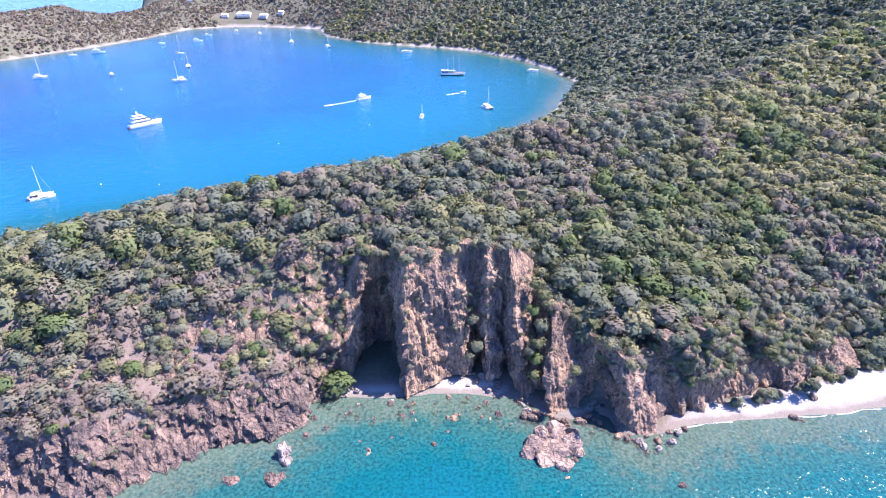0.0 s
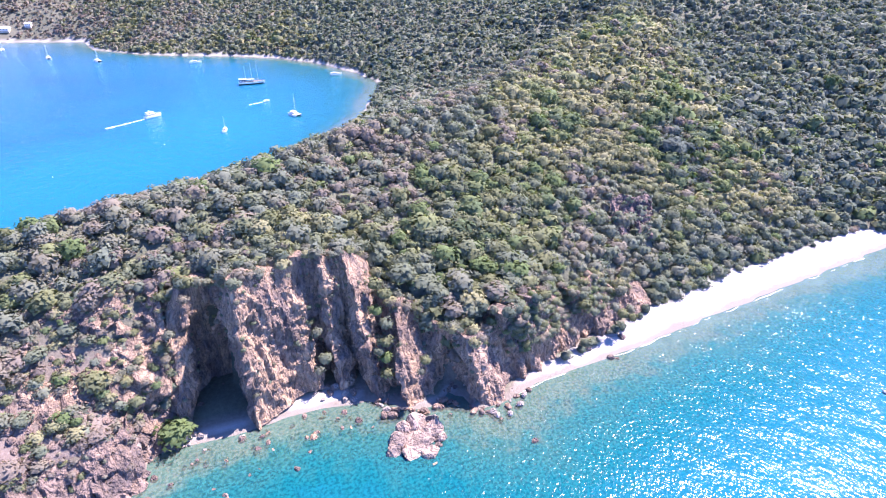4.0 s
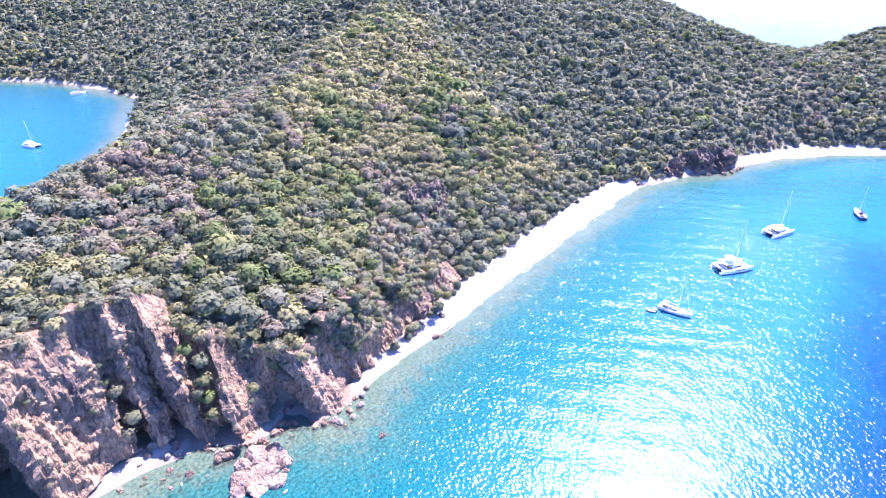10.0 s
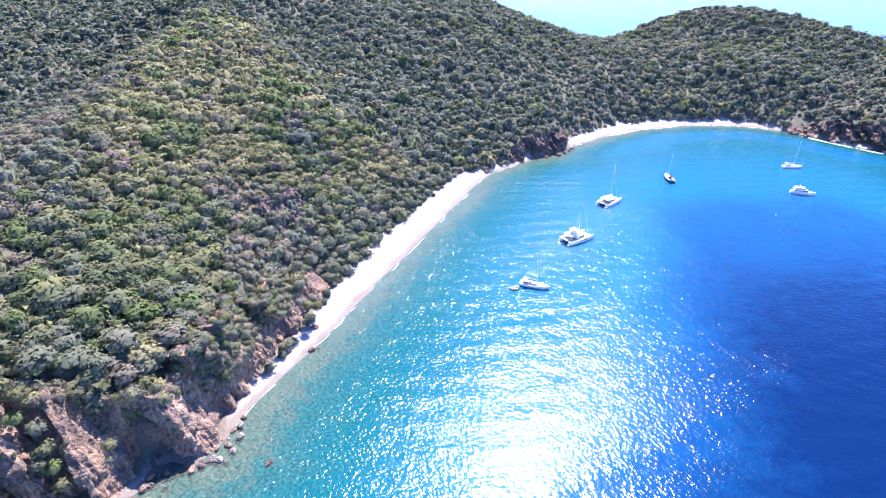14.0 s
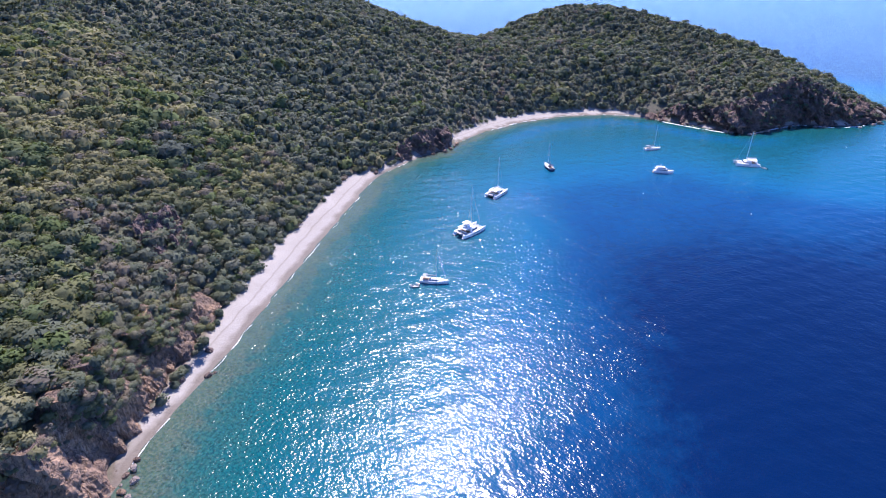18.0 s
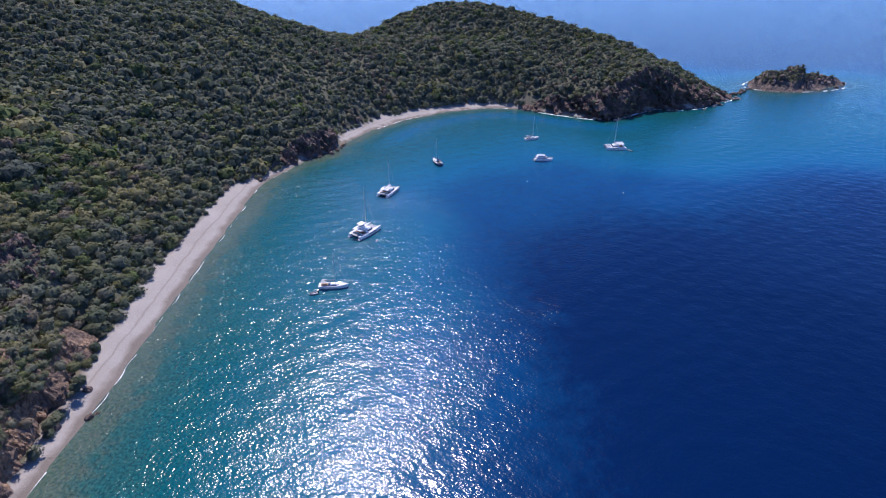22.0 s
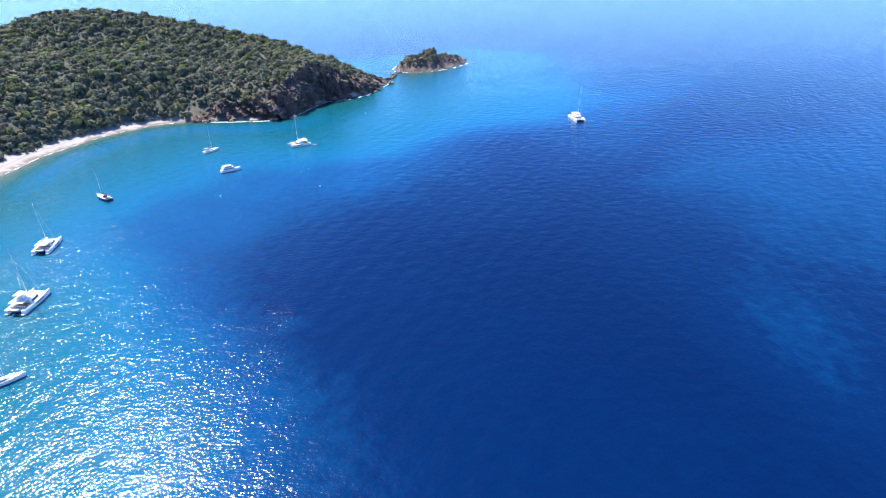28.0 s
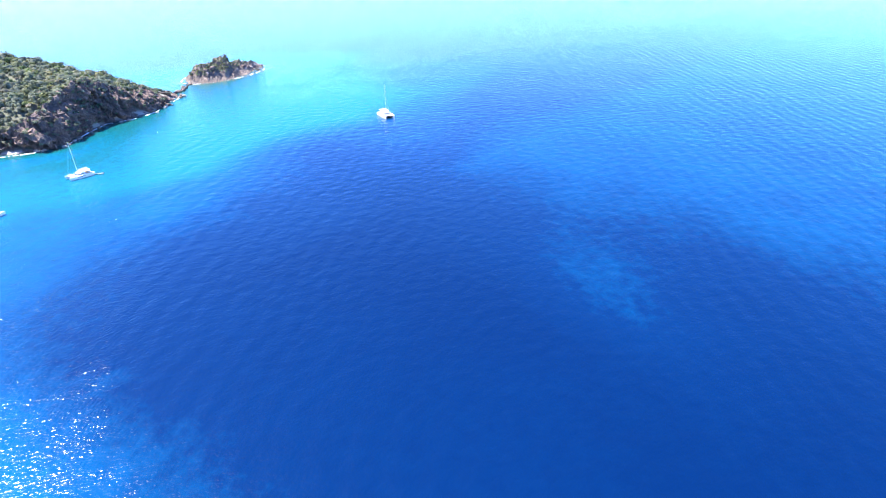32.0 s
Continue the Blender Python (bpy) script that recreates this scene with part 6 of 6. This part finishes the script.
sloop(-18, 454, 80, 11.0, "small white sailing yacht with an orange-brown deck", FAR_BAY, WHITE, GREY_CLOTH, 0.9)
catamaran(40, 485, -65, 12.5, "white sailing catamaran on turquoise water", FAR_BAY)
schooner(11, 638, 0, 27.0, "black three-masted schooner with a white rail, moored as a bar")
cruiser(20, 548, 30, 7.0, "small white speedboat with a short wake", FAR_BAY, 0)
cruiser(107, 660, 8, 14.0, "low white motor boat near the bay corner", FAR_BAY, 0)
catamaran(-453, 621, 20, 13.0, "white sailing catamaran near the dry shore", FAR_BAY)
catamaran(-382, 638, -50, 8.5, "small white catamaran on a mooring", FAR_BAY, GREY_CLOTH, False, False)
catamaran(-290, 605, 205, 14.0, "white catamaran with a tall mast at anchor", FAR_BAY)
catamaran(-315, 689, -60, 11.0, "white catamaran seen from astern at anchor", FAR_BAY)
sloop(-370, 791, 20, 12.0, "white sailing yacht with a very tall mast", FAR_BAY, WHITE, GREY_CLOTH, 2.0)
cruiser(-394, 915, 20, 15.0, "white motor cruiser near the resort beach", FAR_BAY, 1)
sloop(-511, 776, 25, 9.5, "small white sloop close under the dry shore", FAR_BAY, WHITE, GREY_CLOTH, 1.0)
cruiser(-486, 796, 15, 17.0, "long white motor yacht close under the shore", FAR_BAY, 1)
cruiser(-441, 891, 30, 9.0, "small white cabin boat near the shore", FAR_BAY, 0)
catamaran(-242, 908, -75, 11.5, "white catamaran before the wooded bluff", FAR_BAY)
catamaran(-174, 857, -60, 12.0, "white catamaran near the wooded shore", FAR_BAY)
cruiser(-52, 803, 15, 15.0, "long white motor boat near the wooded shore", FAR_BAY, 0)
catamaran(-378, 1050, -70, 11.0, "white catamaran off the resort jetty", FAR_BAY)
catamaran(-325, 1015, -70, 10.0, "small white catamaran off the resort", FAR_BAY, GREY_CLOTH, True, False)
cruiser(-405, 985, 20, 12.0, "white motor boat off the resort beach", FAR_BAY, 1)


def wake(name, start, way, length, w0, w1, label, seed):
    """A tapering patch of foam on the water, broken at its edges."""
    rng = random.Random(seed)
    bm = bmesh.new()
    a = radians(way)
    rows = []
    for k in range(25):
        u = k / 24
        w = (w0 + (w1 - w0) * u) / 2
        c = Vector((start[0] - math.cos(a) * length * u, start[1] - math.sin(a) * length * u, 0.05 + 0.02 * math.sin(k)))
        side = Vector((-math.sin(a), math.cos(a), 0))
        rows.append([bm.verts.new(c + side * w * s * rng.uniform(0.65, 1.15)) for s in (-1, -0.4, 0.4, 1)])
    for k, (p, q) in enumerate(zip(rows[:-1], rows[1:])):
        for s in range(3):
            if rng.random() > 0.05 + 0.45 * k / 24:
                bm.faces.new((p[s], p[s + 1], q[s + 1], q[s]))
    me = bpy.data.meshes.new(name)
    bm.to_mesh(me)
    bm.free()
    me.materials.append(FOAM)
    return tagged(new(name, me), label, "foam", kind="stuff")


wake("wake_foam", (-82, 514), 40, 34, 1.4, 4.0, "white foam trailing behind the cruiser", 1)
wake("wake_foam", (17, 546), 30, 16, 1.2, 3.0, "white foam behind the speedboat", 2)

for x, y in ((-205, 300), (-330, 560), (-170, 300), (-120, 380), (150, 470), (312, -20), (224, 55), (300, -75), (-60, 430), (450, -160)):
    buoy = thing("mooring_buoy", x, y, 0, "small round white mooring buoy on the water", "buoy", "mooring buoys")
    bm = bmesh.new()
    bmesh.ops.create_uvsphere(bm, u_segments=12, v_segments=8, radius=0.38, matrix=Matrix.Translation((0, 0, 0.12)))
    part("float", bm, WHITE, buoy)
    part("band", tube([(0, 0, 0.08), (0, 0, 0.2)], 0.395, 12), BLUE_HULL, buoy)
    part("pick_up_eye", tube([(0, 0, 0.45), (0, 0, 0.68)], 0.06), METAL, buoy)
marker = thing("channel_marker", 690, -545, 0, "lone dark channel marker far out at sea", "buoy")
part("float", slab(-0.8, 0.8, -0.8, 0.8, -0.3, 0.7, 0.2), BLACK_HULL, marker)
part("pole", tube([(0, 0, 0.6), (0, 0, 3.6)], 0.22), BLACK_HULL, marker)
part("top_mark", slab(-0.6, 0.6, -0.6, 0.6, 3.2, 4.3, 0.15), BLACK_HULL, marker)


# ---- shore houses, jetty and surf ----
def shore_house(x, y, heading, w, d, tall, roof, label, windows=3):
    z = max(float(height_at(x, y)), 0.8)
    house = thing("house", x, y, heading, label, "house", "houses by the far bay", z)
    part("wall", slab(-w / 2, w / 2, -d / 2, d / 2, -2.5, tall, 0.05), RENDERED, house)
    rings = [[(s * (w / 2 + 0.7), -d / 2 - 0.7, tall), (s * (w / 2 + 0.7) * 0.8, 0, tall + d * 0.32), (s * (w / 2 + 0.7), d / 2 + 0.7, tall)] for s in (-1, 1)]
    part("roof", loft(rings), roof, house)
    for k in range(windows):
        c = (k + 0.5) / windows * w - w / 2
        win = part("window", slab(c - 0.7, c + 0.7, -d / 2 - 0.06, -d / 2 + 0.02, tall * 0.35, tall * 0.8, 0.02), WHITE, house)
        part("pane", slab(c - 0.55, c + 0.55, -d / 2 - 0.1, -d / 2 - 0.055, tall * 0.4, tall * 0.76, 0.01), TINTED, win)
    part("veranda", slab(-w / 2, w / 2, -d / 2 - 2.6, -d / 2, -2.5, 0.2, 0.05), PLANK, house)
    for s in (-1, 1):
        part("post", tube([(s * w * 0.46, -d / 2 - 2.4, 0.1), (s * w * 0.46, -d / 2 - 0.5, tall)], 0.1, 5), WHITE, house)
    return house


for x, y, h, w, d, tall, roof, label in ((-392, 1146, 5, 26, 11, 4.2, ROOF_WHITE, "long white beach restaurant with a pale roof"), (-352, 1142, -8, 14, 9, 4.0, ROOF_WHITE, "white beach bar with a pale roof"),
                                         (-428, 1142, 8, 12, 8, 3.6, ROOF_WHITE, "small white beach hut beside the sand"), (-512, 1190, 20, 13, 9, 4.5, ROOF_RED, "pink house with a red roof on the slope"),
                                         (-318, 1146, -10, 9, 7, 4.5, ROOF_WHITE, "white two-storey hut near the trees"), (-205, 1190, 0, 11, 8, 4.0, ROOF_WHITE, "white villa alone on the wooded slope")):
    shore_house(x, y, h, w, d, tall, roof, label)

jetty = thing("jetty", -402, 1110, 80, "plank jetty on posts at the resort beach", "jetty")
for k in range(16):
    part("plank", slab(-20 + k * 2.0, -18.1 + k * 2.0, -1.3, 1.3, 0.95, 1.05, 0.01), PLANK, jetty)
for k in range(6):
    for s in (-1, 1):
        part("post", tube([(-19 + k * 6, s * 1.2, -2.5), (-19 + k * 6, s * 1.2, 1.8)], 0.14), BARK, jetty)


def surf(name, line, width, offset, label, seed, gap=0.25):
    """A ragged line of foam along a shore."""
    rng = random.Random(seed)
    pts = []
    for (ax, ay), (bx, by) in zip(line[:-1], line[1:]):
        n = max(2, int(math.hypot(bx - ax, by - ay) / 1.6))
        pts += [(ax + (bx - ax) * k / n, ay + (by - ay) * k / n) for k in range(n)]
    bm = bmesh.new()
    last = None
    for k, (x, y) in enumerate(pts[:-1]):
        dx, dy = pts[k + 1][0] - x, pts[k + 1][1] - y
        d = math.hypot(dx, dy) + 1e-6
        n = Vector((dy / d, -dx / d, 0))
        swing = noise.noise(Vector((x * 0.13, y * 0.13, seed))) * 0.9
        w = width * max(0.1, 0.55 + 0.9 * noise.noise(Vector((x * 0.16, y * 0.16, seed + 3))))
        base = Vector((x, y, 0.05)) + n * (offset + swing)
        row = [bm.verts.new(base + n * w * s * rng.uniform(0.8, 1.2)) for s in (-0.5, 0.05, 0.5)]
        if last and noise.noise(Vector((x * 0.09, y * 0.09, seed + 7))) > gap - 0.5:
            for s in range(2):
                bm.faces.new((last[s], last[s + 1], row[s + 1], row[s]))
        last = row
    me = bpy.data.meshes.new(name)
    bm.to_mesh(me)
    bm.free()
    me.materials.append(FOAM)
    return tagged(new(name, me), label, "foam", kind="stuff")


surf("surf_line", HEADLAND_SHORE[-3:] + LONG_BEACH_SHORE, 0.32, 0.5, "thin white line of surf along the beach", 1, 0.5)
surf("surf_line", SECOND_BAY_SHORE[:6], 1.2, 2.0, "white surf along the far bay", 3, 0.35)
surf("surf_line", SECOND_BAY_SHORE[5:], 2.4, 7.5, "white surf under the far cliff", 5, 0.3)
ring = [(ISLET[0] + math.cos(a) * 64 * 0.37 + math.sin(a) * 34 * 0.93, ISLET[1] - math.cos(a) * 64 * 0.93 + math.sin(a) * 34 * 0.37) for a in np.linspace(0, 2 * math.pi, 40)]
surf("surf_line", ring[::-1], 2.6, 1.0, "white surf breaking round the islet", 4, 0.55)
